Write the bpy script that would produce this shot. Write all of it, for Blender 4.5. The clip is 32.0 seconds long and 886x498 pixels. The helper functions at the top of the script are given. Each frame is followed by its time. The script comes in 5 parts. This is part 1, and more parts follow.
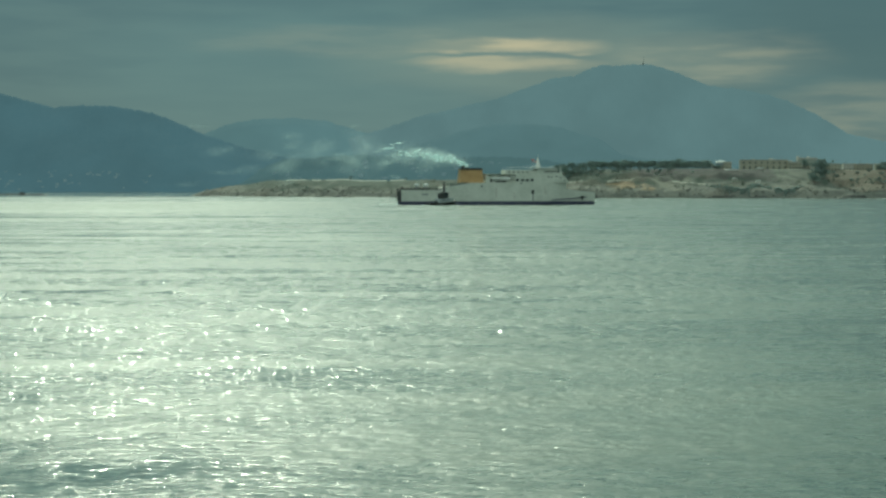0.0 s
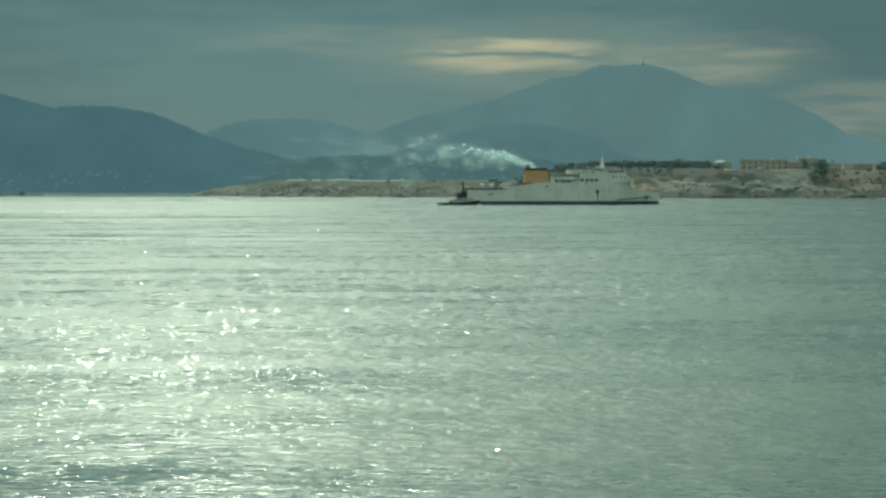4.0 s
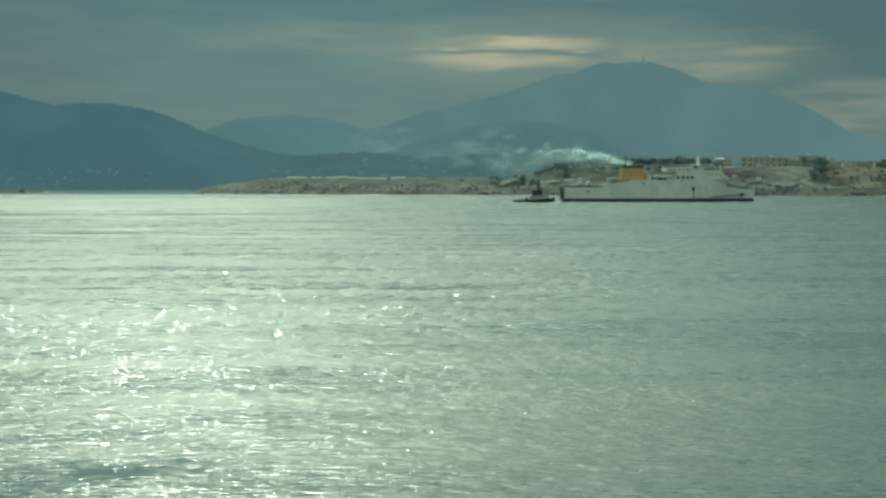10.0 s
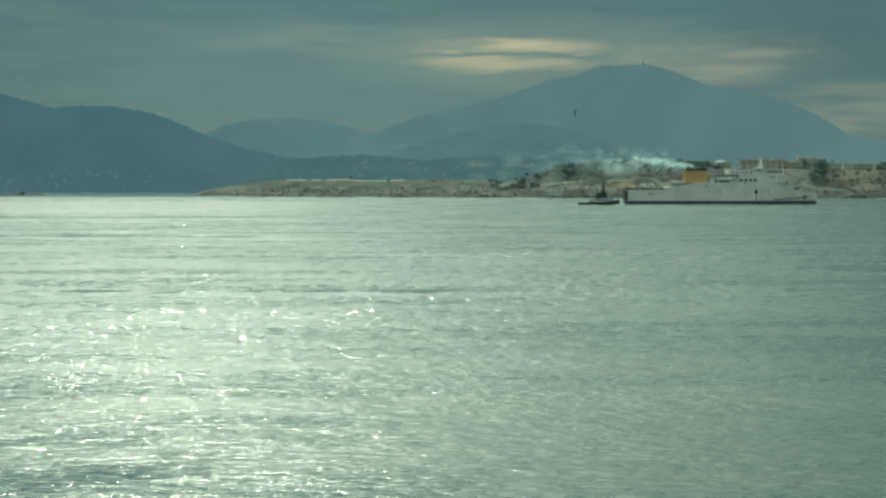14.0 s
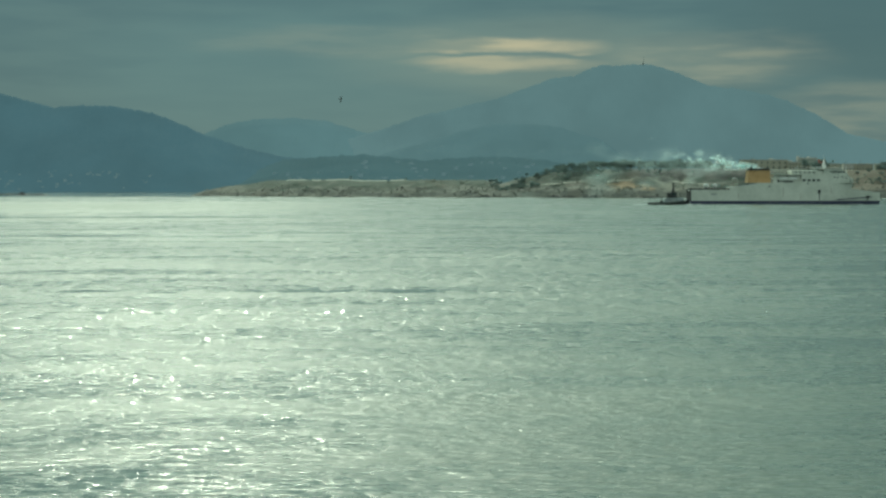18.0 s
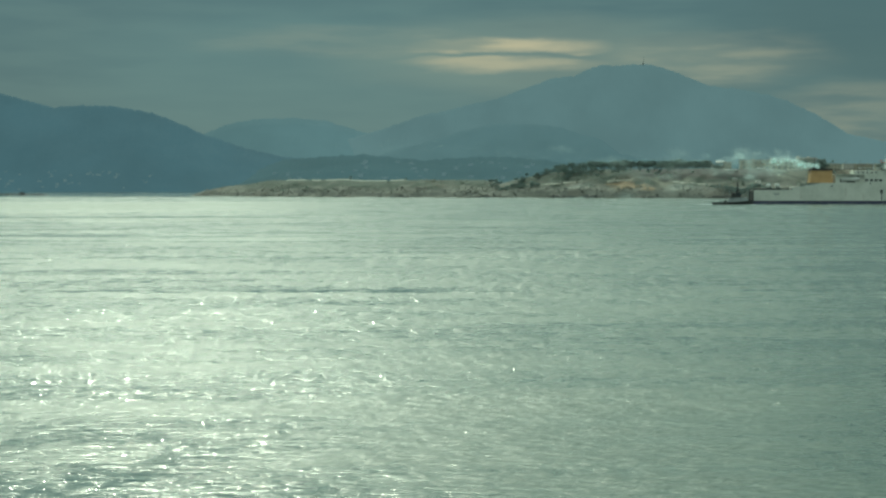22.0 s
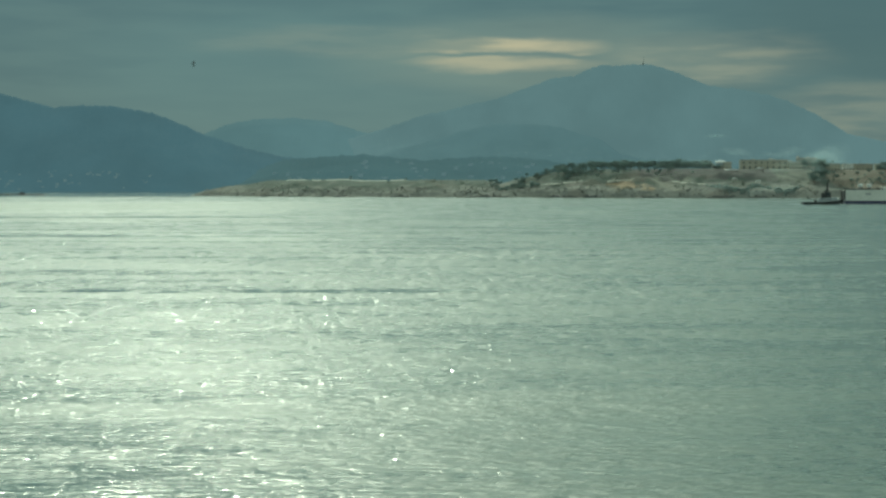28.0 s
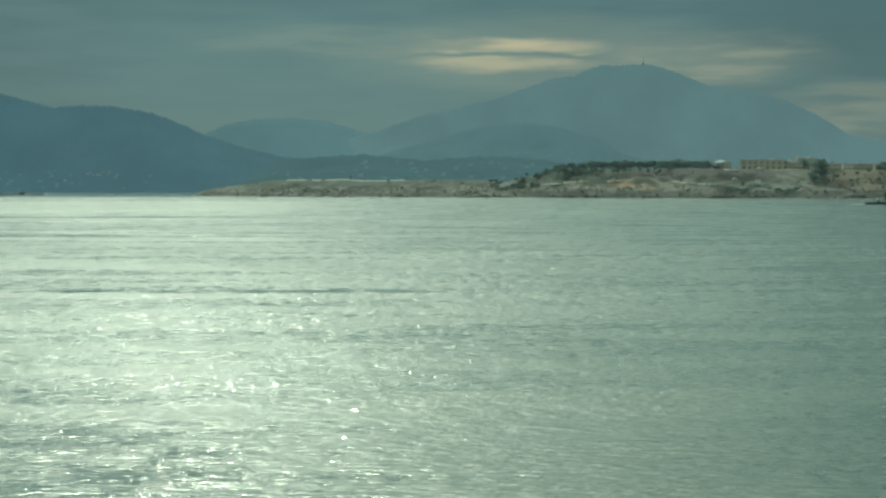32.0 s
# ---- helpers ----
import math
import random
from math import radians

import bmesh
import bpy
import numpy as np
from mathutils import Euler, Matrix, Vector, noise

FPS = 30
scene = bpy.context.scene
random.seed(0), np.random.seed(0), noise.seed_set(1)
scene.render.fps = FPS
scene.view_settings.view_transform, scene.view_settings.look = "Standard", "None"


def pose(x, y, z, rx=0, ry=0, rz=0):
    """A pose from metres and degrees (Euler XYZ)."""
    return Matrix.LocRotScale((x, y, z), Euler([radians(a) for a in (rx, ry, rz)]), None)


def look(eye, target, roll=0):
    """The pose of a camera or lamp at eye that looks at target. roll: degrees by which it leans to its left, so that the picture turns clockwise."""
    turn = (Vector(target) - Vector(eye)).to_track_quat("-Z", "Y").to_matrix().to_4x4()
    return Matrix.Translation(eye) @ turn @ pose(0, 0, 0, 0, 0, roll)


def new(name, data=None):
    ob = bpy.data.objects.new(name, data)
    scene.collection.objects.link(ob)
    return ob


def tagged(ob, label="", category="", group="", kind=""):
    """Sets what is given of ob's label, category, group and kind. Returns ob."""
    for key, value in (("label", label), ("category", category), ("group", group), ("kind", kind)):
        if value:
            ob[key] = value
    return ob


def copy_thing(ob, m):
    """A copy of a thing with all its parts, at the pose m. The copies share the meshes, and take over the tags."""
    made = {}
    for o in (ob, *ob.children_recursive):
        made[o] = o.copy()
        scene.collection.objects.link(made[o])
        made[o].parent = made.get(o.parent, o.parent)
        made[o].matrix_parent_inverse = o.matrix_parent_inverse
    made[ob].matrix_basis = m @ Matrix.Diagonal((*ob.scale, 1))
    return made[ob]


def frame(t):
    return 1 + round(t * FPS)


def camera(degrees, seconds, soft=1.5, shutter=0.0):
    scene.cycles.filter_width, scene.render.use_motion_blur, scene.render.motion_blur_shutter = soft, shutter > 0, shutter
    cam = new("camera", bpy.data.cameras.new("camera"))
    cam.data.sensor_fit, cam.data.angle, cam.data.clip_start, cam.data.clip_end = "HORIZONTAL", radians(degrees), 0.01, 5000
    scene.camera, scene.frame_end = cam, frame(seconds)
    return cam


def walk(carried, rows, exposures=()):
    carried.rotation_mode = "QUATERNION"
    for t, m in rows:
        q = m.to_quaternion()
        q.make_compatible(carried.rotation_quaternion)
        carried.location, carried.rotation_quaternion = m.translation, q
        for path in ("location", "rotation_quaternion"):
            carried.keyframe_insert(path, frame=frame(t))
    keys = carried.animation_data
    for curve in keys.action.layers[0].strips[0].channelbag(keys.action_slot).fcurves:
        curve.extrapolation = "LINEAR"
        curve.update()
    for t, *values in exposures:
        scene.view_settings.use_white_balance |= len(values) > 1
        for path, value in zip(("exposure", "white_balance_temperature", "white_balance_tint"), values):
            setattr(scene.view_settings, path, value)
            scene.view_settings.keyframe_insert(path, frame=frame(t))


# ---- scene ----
# ---------------------------------------------------------------- camera
cam = camera(22.41, 32.0, soft=2.6)
walk(cam, [
    (0, pose(0, 0, 12.4, 88.3932, 0, 0)), (8.95, pose(0, 0, 12.4, 88.3932, 0, 0)), (9.1, pose(0, 0, 12.4, 88.3787, 0, 0)),
    (9.3, pose(0, 0, 12.4, 88.3382, 0, 0)), (9.45, pose(0, 0, 12.4, 88.3251, 0, 0)), (10.9, pose(0, 0, 12.4, 88.3251, 0, 0)),
    (11, pose(0, 0, 12.4, 88.3309, 0, 0)), (11.2, pose(0, 0, 12.4, 88.3830, 0, 0)), (11.35, pose(0, 0, 12.4, 88.3932, 0, 0)),
    (32, pose(0, 0, 12.4, 88.3932, 0, 0)),
], exposures=[(0, 0.0, 5950, -4.0), (32, 0.0, 5950, -4.0)])

# ---------------------------------------------------------------- world, sun
SUN_AZ, SUN_EL = -7.8, 34.0          # degrees: to the left of the line of sight, above the horizon
sun_dir = Vector((math.sin(radians(SUN_AZ)) * math.cos(radians(SUN_EL)), math.cos(radians(SUN_AZ)) * math.cos(radians(SUN_EL)), math.sin(radians(SUN_EL))))
sun_data = bpy.data.lights.new("sun", "SUN")
sun_data.energy, sun_data.angle, sun_data.color = 1.30, radians(2.4), (1.0, 0.95, 0.72)
sun = new("sun", sun_data)
sun.matrix_world = look(sun_dir * 3000, (0, 0, 0))


def nodes_of(tree):
    """Shorthands for a node tree: add(type, **settings) and link(from, to)."""
    def add(kind, **settings):
        n = tree.nodes.new(kind)
        for key, value in settings.items():
            setattr(n, key, value)
        return n
    return add, tree.links.new


def maths(add, link, op, a, b=None, clamp=False):
    n = add("ShaderNodeMath", operation=op, use_clamp=clamp)
    for socket, value in zip(n.inputs, (a, b)):
        if value is None:
            continue
        if isinstance(value, (int, float)):
            socket.default_value = value
        else:
            link(value, socket)
    return n.outputs[0]


def mixed(add, link, factor, a, b):
    n = add("ShaderNodeMix", data_type="RGBA")
    for socket, value in ((n.inputs[0], factor), (n.inputs[6], a), (n.inputs[7], b)):
        if isinstance(value, (int, float)):
            socket.default_value = value
        elif isinstance(value, tuple):
            socket.default_value = (*value, 1)
        else:
            link(value, socket)
    return n.outputs[2]


def ramped(add, link, value, low, high):
    """0 at low, 1 at high, smooth between."""
    n = add("ShaderNodeMapRange", interpolation_type="SMOOTHSTEP")
    link(value, n.inputs[0])
    n.inputs[1].default_value, n.inputs[2].default_value = low, high
    return n.outputs[0]


def make_world():
    world = bpy.data.worlds.new("world")
    scene.world = world
    world.use_nodes = True
    tree = world.node_tree
    tree.nodes.clear()
    add, link = nodes_of(tree)
    sky = add("ShaderNodeTexSky", sky_type="NISHITA", sun_disc=False, sun_elevation=radians(SUN_EL), sun_rotation=radians(SUN_AZ))
    clear = add("ShaderNodeVectorMath", operation="SCALE")
    link(sky.outputs[0], clear.inputs[0])
    clear.inputs["Scale"].default_value = 0.05
    coord = add("ShaderNodeTexCoord")
    sep = add("ShaderNodeSeparateXYZ")
    link(coord.outputs["Generated"], sep.inputs[0])
    x, y, z = sep.outputs
    # long, flat layers of cloud
    scaled = add("ShaderNodeMapping")
    link(coord.outputs["Generated"], scaled.inputs[0])
    scaled.inputs["Scale"].default_value = (7.0, 2.0, 46.0)
    layer = add("ShaderNodeTexNoise")
    link(scaled.outputs[0], layer.inputs[0])
    layer.inputs["Scale"].default_value, layer.inputs["Detail"].default_value = 1.3, 6.0
    layers = ramped(add, link, layer.outputs[0], 0.24, 0.80)
    fine_map = add("ShaderNodeMapping")
    link(coord.outputs["Generated"], fine_map.inputs[0])
    fine_map.inputs["Scale"].default_value = (22.0, 6.0, 150.0)
    fine = add("ShaderNodeTexNoise")
    link(fine_map.outputs[0], fine.inputs[0])
    fine.inputs["Scale"].default_value, fine.inputs["Detail"].default_value = 1.0, 5.0
    streaks = ramped(add, link, fine.outputs[0], 0.36, 0.66)
    cloud = mixed(add, link, layers, (0.061, 0.130, 0.146), (0.090, 0.165, 0.170))
    cloud = mixed(add, link, maths(add, link, "MULTIPLY", streaks, 0.35), cloud, (0.112, 0.190, 0.186))
    # the overcast grows brighter overhead and round the veiled sun
    up = ramped(add, link, z, 0.09, 0.75)
    cloud = mixed(add, link, up, cloud, (0.66, 0.79, 0.66))
    # unseen brighter sky behind the view, added to fill surfaces that face the camera
    behind = maths(add, link, "SUBTRACT", 1.0, ramped(add, link, y, -0.7, 0.35))
    cloud = mixed(add, link, maths(add, link, "MULTIPLY", behind, ramped(add, link, z, -0.02, 0.25)), cloud, (0.66, 0.77, 0.70))
    toward = add("ShaderNodeVectorMath", operation="DOT_PRODUCT")
    link(coord.outputs["Generated"], toward.inputs[0])
    toward.inputs[1].default_value = sun_dir
    glow = maths(add, link, "POWER", maths(add, link, "MAXIMUM", toward.outputs["Value"], 0.0), 18.0)
    # thin warm breaks in the cloud, above the mountain and to its right

    bend = add("ShaderNodeTexNoise")
    link(scaled.outputs[0], bend.inputs[0])
    bend.inputs["Scale"].default_value, bend.inputs["Detail"].default_value = 3.4, 4.0
    z = maths(add, link, "ADD", z, maths(add, link, "MULTIPLY", maths(add, link, "SUBTRACT", bend.outputs[0], 0.5), 0.0085))

    def gap(cx, cz, rx, rz):
        dx = maths(add, link, "DIVIDE", maths(add, link, "SUBTRACT", x, cx), rx)
        dz = maths(add, link, "DIVIDE", maths(add, link, "SUBTRACT", z, cz), rz)
        r = maths(add, link, "SQRT", maths(add, link, "ADD", maths(add, link, "MULTIPLY", dx, dx), maths(add, link, "MULTIPLY", dz, dz)))
        inside = maths(add, link, "SUBTRACT", 1.0, r)
        return ramped(add, link, inside, 0.0, 0.62)
    upper = maths(add, link, "MULTIPLY", gap(0.028, 0.0618, 0.054, 0.0068), ramped(add, link, z, 0.0588, 0.0602))
    lower = maths(add, link, "MULTIPLY", gap(0.028, 0.0548, 0.056, 0.0050), maths(add, link, "SUBTRACT", 1.0, ramped(add, link, z, 0.0566, 0.0586)))
    halo = maths(add, link, "MULTIPLY", gap(0.040, 0.0580, 0.115, 0.0230), 0.30)
    bright = maths(add, link, "MAXIMUM", upper, maths(add, link, "MULTIPLY", lower, 0.72))
    wide = maths(add, link, "MULTIPLY", gap(0.122, 0.056, 0.060, 0.016), 0.34)
    right = maths(add, link, "MULTIPLY", gap(0.182, 0.032, 0.050, 0.018), 0.26)
    left = maths(add, link, "MULTIPLY", gap(-0.045, 0.064, 0.085, 0.009), 0.15)
    bright = maths(add, link, "MAXIMUM", maths(add, link, "MAXIMUM", bright, wide), maths(add, link, "MAXIMUM", right, left))
    broken = maths(add, link, "ADD", maths(add, link, "MULTIPLY", streaks, 0.75), 0.25)
    front = ramped(add, link, y, 0.2, 0.6)
    cloud = mixed(add, link, maths(add, link, "MULTIPLY", maths(add, link, "MULTIPLY", gap(0.205, 0.075, 0.110, 0.045), 0.75), front), cloud, (0.052, 0.112, 0.124))
    cloud = mixed(add, link, maths(add, link, "MULTIPLY", maths(add, link, "MULTIPLY", gap(-0.060, 0.048, 0.140, 0.050), 0.50), front), cloud, (0.112, 0.210, 0.212))
    cloud = mixed(add, link, maths(add, link, "MULTIPLY", halo, front), cloud, (0.27, 0.305, 0.235))
    warm = maths(add, link, "MULTIPLY", maths(add, link, "MULTIPLY", bright, broken), front)
    cloud = mixed(add, link, warm, cloud, (0.50, 0.425, 0.275))
    total = mixed(add, link, 0.93, clear.outputs[0], cloud)
    lit = add("ShaderNodeMix", data_type="RGBA", blend_type="ADD")
    link(maths(add, link, "MULTIPLY", glow, ramped(add, link, z, 0.09, 0.42)), lit.inputs[0])
    link(total, lit.inputs[6])
    lit.inputs[7].default_value = (1.92, 2.30, 1.70, 1)
    back = add("ShaderNodeBackground")
    link(lit.outputs[2], back.inputs[0])
    back.inputs[1].default_value = 1.0
    out = add("ShaderNodeOutputWorld")
    link(back.outputs[0], out.inputs[0])


make_world()
scene.cycles.transparent_max_bounces = 64


# ---------------------------------------------------------------- materials
def surf(name, dark, light, scale=1.0, rough=0.8, bump=0.15, metal=0.0, fine=9.0, island=0.0, random=0.0, spread=(0.3, 0.7)):
    """A surface of two colours mixed by coarse and fine grain, with relief; scale: grains a metre."""
    m = bpy.data.materials.new(name)
    m.use_nodes = True
    tree = m.node_tree
    add, link = nodes_of(tree)
    bsdf = tree.nodes["Principled BSDF"]
    coord = add("ShaderNodeTexCoord")
    coarse = add("ShaderNodeTexNoise")
    grain = add("ShaderNodeTexNoise")
    for n, s in ((coarse, scale), (grain, scale * fine)):
        link(coord.outputs["Object"], n.inputs[0])
        n.inputs["Scale"].default_value, n.inputs["Detail"].default_value = s, 5.0
    both = maths(add, link, "ADD", maths(add, link, "MULTIPLY", coarse.outputs[0], 0.62), maths(add, link, "MULTIPLY", grain.outputs[0], 0.38))
    if random:
        info = add("ShaderNodeObjectInfo")
        both = maths(add, link, "ADD", both, maths(add, link, "MULTIPLY", maths(add, link, "SUBTRACT", info.outputs["Random"], 0.5), random))
    if island:
        geo = add("ShaderNodeNewGeometry")
        both = maths(add, link, "ADD", both, maths(add, link, "MULTIPLY", maths(add, link, "SUBTRACT", geo.outputs["Random Per Island"], 0.5), island))
    link(mixed(add, link, ramped(add, link, both, *spread), dark, light), bsdf.inputs["Base Color"])
    bsdf.inputs["Roughness"].default_value, bsdf.inputs["Metallic"].default_value = rough, metal
    if bump:
        b = add("ShaderNodeBump")
        b.inputs["Strength"].default_value, b.inputs["Distance"].default_value = bump, 0.3 / scale
        link(both, b.inputs["Height"])
        link(b.outputs[0], bsdf.inputs["Normal"])
    return m


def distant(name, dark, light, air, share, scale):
    """Far land and houses, with haze painted in as a glow of the air's colour."""
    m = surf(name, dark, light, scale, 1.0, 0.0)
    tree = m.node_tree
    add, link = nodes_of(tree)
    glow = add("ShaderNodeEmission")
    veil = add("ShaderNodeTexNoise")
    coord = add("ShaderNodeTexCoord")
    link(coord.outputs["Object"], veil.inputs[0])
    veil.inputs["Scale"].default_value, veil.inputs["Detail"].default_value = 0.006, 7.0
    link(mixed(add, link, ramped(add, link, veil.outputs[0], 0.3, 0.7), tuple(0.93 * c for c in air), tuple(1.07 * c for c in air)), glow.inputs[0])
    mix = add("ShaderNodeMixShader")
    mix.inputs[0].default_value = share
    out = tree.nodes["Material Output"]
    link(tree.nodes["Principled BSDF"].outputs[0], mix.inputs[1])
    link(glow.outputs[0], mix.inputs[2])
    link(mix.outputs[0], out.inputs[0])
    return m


def land_material():
    """Bare layered rock low down, olive growth above it, bands of red-brown earth and pale falls of rubble."""
    m = surf("dry_rocky_land", (0.104, 0.108, 0.096), (0.178, 0.174, 0.150), 0.05, 0.95, 0.35, fine=8.0, spread=(0.34, 0.66))
    tree = m.node_tree
    add, link = nodes_of(tree)
    bsdf = tree.nodes["Principled BSDF"]
    colour = bsdf.inputs["Base Color"].links[0].from_socket
    coord = add("ShaderNodeTexCoord")
    sep = add("ShaderNodeSeparateXYZ")
    link(coord.outputs["Object"], sep.inputs[0])
    x, y, z = sep.outputs

    def grain(scale, stretch, low, high, detail=5.0):
        mapping, n = add("ShaderNodeMapping"), add("ShaderNodeTexNoise")
        link(coord.outputs["Object"], mapping.inputs[0])
        mapping.inputs["Scale"].default_value = stretch
        link(mapping.outputs[0], n.inputs[0])
        n.inputs["Scale"].default_value, n.inputs["Detail"].default_value = scale, detail
        return ramped(add, link, n.outputs[0], low, high)

    def times(*values):
        out = values[0]
        for v in values[1:]:
            out = maths(add, link, "MULTIPLY", out, v)
        return out
    torn = grain(0.045, (1, 1, 1.6), 0.30, 0.70)
    high = maths(add, link, "ADD", z, maths(add, link, "MULTIPLY", maths(add, link, "SUBTRACT", torn, 0.5), 9.0))
    shift = maths(add, link, "ADD", x, maths(add, link, "MULTIPLY", maths(add, link, "SUBTRACT", grain(0.03, (1, 0.4, 2), 0.2, 0.8), 0.5), 30.0))

    def between(value, low, upto, soft):
        return times(ramped(add, link, value, low - soft, low + soft), maths(add, link, "SUBTRACT", 1.0, ramped(add, link, value, upto - soft, upto + soft)))
    layers = grain(1.0, (0.010, 0.010, 0.42), 0.44, 0.60)
    colour = mixed(add, link, times(layers, 0.60), colour, (0.225, 0.216, 0.184))
    # uneven darker patches over the rock
    dark_patches = grain(0.16, (0.6, 0.6, 1.6), 0.52, 0.66)
    colour = mixed(add, link, times(dark_patches, 0.38), colour, (0.075, 0.080, 0.064))
    # olive growth on the tongue and on the slopes above the rock
    tongue = maths(add, link, "SUBTRACT", 1.0, ramped(add, link, x, 40.0, 70.0))
    colour = mixed(add, link, times(tongue, ramped(add, link, high, 8.0, 13.0), grain(0.06, (1, 0.6, 1), 0.18, 0.50), 0.88), colour, (0.070, 0.090, 0.070))
    colour = mixed(add, link, times(ramped(add, link, shift, 60.0, 90.0), ramped(add, link, high, 11.5, 16.5), grain(0.05, (1, 0.6, 1.8), 0.10, 0.38), 0.95), colour, (0.046, 0.064, 0.049))
    # the earthen cut under the rim, its shade painted into the dark colour, the pale fall of rubble beside it and the
    # brown bluff
    colour = mixed(add, link, times(between(shift, 205.0, 350.0, 8.0), ramped(add, link, high, 18.5, 22.0), 0.92), colour, (0.072, 0.067, 0.063))
    colour = mixed(add, link, times(between(shift, 352.0, 388.0, 10.0), ramped(add, link, grain(0.09, (0.5, 0.5, 0.5), 0.2, 0.7), 0.0, 0.9), 0.8), colour, (0.196, 0.188, 0.158))
    colour = mixed(add, link, times(ramped(add, link, shift, 398.0, 416.0), ramped(add, link, high, 4.0, 9.0), 0.80), colour, (0.150, 0.118, 0.088))
    colour = mixed(add, link, times(ramped(add, link, shift, 404.0, 420.0), grain(0.10, (1, 1, 1), 0.50, 0.64), 0.6), colour, (0.082, 0.092, 0.064))
    # bare ochre earth and the pale knoll above it
    colour = mixed(add, link, times(between(shift, 186.0, 214.0, 7.0), between(high, 8.0, 15.5, 2.0), 0.85), colour, (0.290, 0.200, 0.118))
    colour = mixed(add, link, times(between(shift, 226.0, 254.0, 7.0), between(high, 9.0, 19.0, 3.0), 0.75), colour, (0.215, 0.200, 0.160))
    earth = grain(0.016, (1, 1, 1), 0.54, 0.64)
    colour = mixed(add, link, times(earth, 0.28), colour, (0.165, 0.122, 0.090))
    link(colour, bsdf.inputs["Base Color"])
    return m


def water_material():
    m = bpy.data.materials.new("sea_water")
    m.use_nodes = True
    tree = m.node_tree
    add, link = nodes_of(tree)
    bsdf = tree.nodes["Principled BSDF"]
    bsdf.inputs["Base Color"].default_value = (0.042, 0.076, 0.058, 1)
    bsdf.inputs["IOR"].default_value = 1.333
    coord, geo = add("ShaderNodeTexCoord"), add("ShaderNodeNewGeometry")

    def noise_at(source, scale, detail, stretch=(1, 1, 1), rough=0.5):
        mapping, n = add("ShaderNodeMapping"), add("ShaderNodeTexNoise")
        link(source, mapping.inputs[0])
        mapping.inputs["Scale"].default_value = stretch
        link(mapping.outputs[0], n.inputs[0])
        n.inputs["Scale"].default_value, n.inputs["Detail"].default_value, n.inputs["Roughness"].default_value = scale, detail, rough
        return n.outputs[0]
    ripples = noise_at(coord.outputs["Object"], 2.3, 3.0, (0.45, 0.9, 1))
    chop = noise_at(coord.outputs["Object"], 1.15, 3.0, (0.42, 0.95, 1))
    sep = add("ShaderNodeSeparateXYZ")
    link(geo.outputs["Position"], sep.inputs[0])
    wx, wy, wz = sep.outputs
    # slicks and gusts, which lie where they are while the waves run on
    gust = noise_at(geo.outputs["Position"], 0.012, 4.0, (0.35, 1, 1))
    calm = ramped(add, link, gust, 0.36, 0.60)

    def slick(centre, slope, half, left, right, soft, weight, whole=0.0):
        line = maths(add, link, "ADD", maths(add, link, "MULTIPLY", wx, slope), centre)
        wobble = maths(add, link, "MULTIPLY", maths(add, link, "SUBTRACT", noise_at(geo.outputs["Position"], 0.05, 2.0), 0.5), half * 1.6)
        off = maths(add, link, "ABSOLUTE", maths(add, link, "SUBTRACT", maths(add, link, "ADD", wy, wobble), line))
        across = maths(add, link, "SUBTRACT", 1.0, ramped(add, link, off, half * 0.35, half))
        along = maths(add, link, "MULTIPLY", ramped(add, link, wx, left - soft, left + soft), maths(add, link, "SUBTRACT", 1.0, ramped(add, link, wx, right - soft, right + soft)))
        torn = ramped(add, link, noise_at(geo.outputs["Position"], 0.16, 4.0, (0.8, 0.5, 1)), 0.42, 0.58)
        torn = maths(add, link, "MAXIMUM", torn, whole)
        return maths(add, link, "MULTIPLY", maths(add, link, "MULTIPLY", across, along), maths(add, link, "MULTIPLY", torn, weight))
    slicks = slick(263.5, 0.0, 5.5, -90.0, 4.0, 34.0, 0.90, 0.10)
    for other in (slick(556.0, 0.0, 9.0, -170.0, -50.0, 30.0, 0.9, 0.2), slick(890.0, 0.0, 22.0, -260.0, -80.0, 50.0, 1.0, 0.2), slick(147.0, 0.0, 7.0, -13.0, 8.0, 6.0, 0.42, 0.5), slick(84.0, 0.0, 42.0, -36.0, -10.0, 6.0, 0.75, 0.25), slick(330.0, 0.0, 5.0, -80.0, -44.0, 12.0, 0.3)):
        slicks = maths(add, link, "MAXIMUM", slicks, other)
    groups = ramped(add, link, noise_at(coord.outputs["Object"], 0.06, 7.0, (0.30, 1, 1), 0.68), 0.36, 0.64)
    calm = maths(add, link, "ADD", maths(add, link, "MULTIPLY", calm, 0.4), maths(add, link, "MULTIPLY", groups, 0.6))
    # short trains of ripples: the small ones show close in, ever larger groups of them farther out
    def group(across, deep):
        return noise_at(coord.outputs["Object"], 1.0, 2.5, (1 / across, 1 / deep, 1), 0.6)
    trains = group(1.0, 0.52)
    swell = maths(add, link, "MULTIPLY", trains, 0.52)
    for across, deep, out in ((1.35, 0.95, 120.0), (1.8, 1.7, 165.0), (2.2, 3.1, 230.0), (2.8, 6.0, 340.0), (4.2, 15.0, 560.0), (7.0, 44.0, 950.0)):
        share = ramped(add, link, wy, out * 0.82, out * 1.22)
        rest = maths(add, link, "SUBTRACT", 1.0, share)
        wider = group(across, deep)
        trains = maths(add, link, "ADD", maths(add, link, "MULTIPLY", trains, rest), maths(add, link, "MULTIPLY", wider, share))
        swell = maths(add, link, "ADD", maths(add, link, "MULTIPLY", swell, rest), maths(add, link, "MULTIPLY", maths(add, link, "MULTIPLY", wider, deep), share))
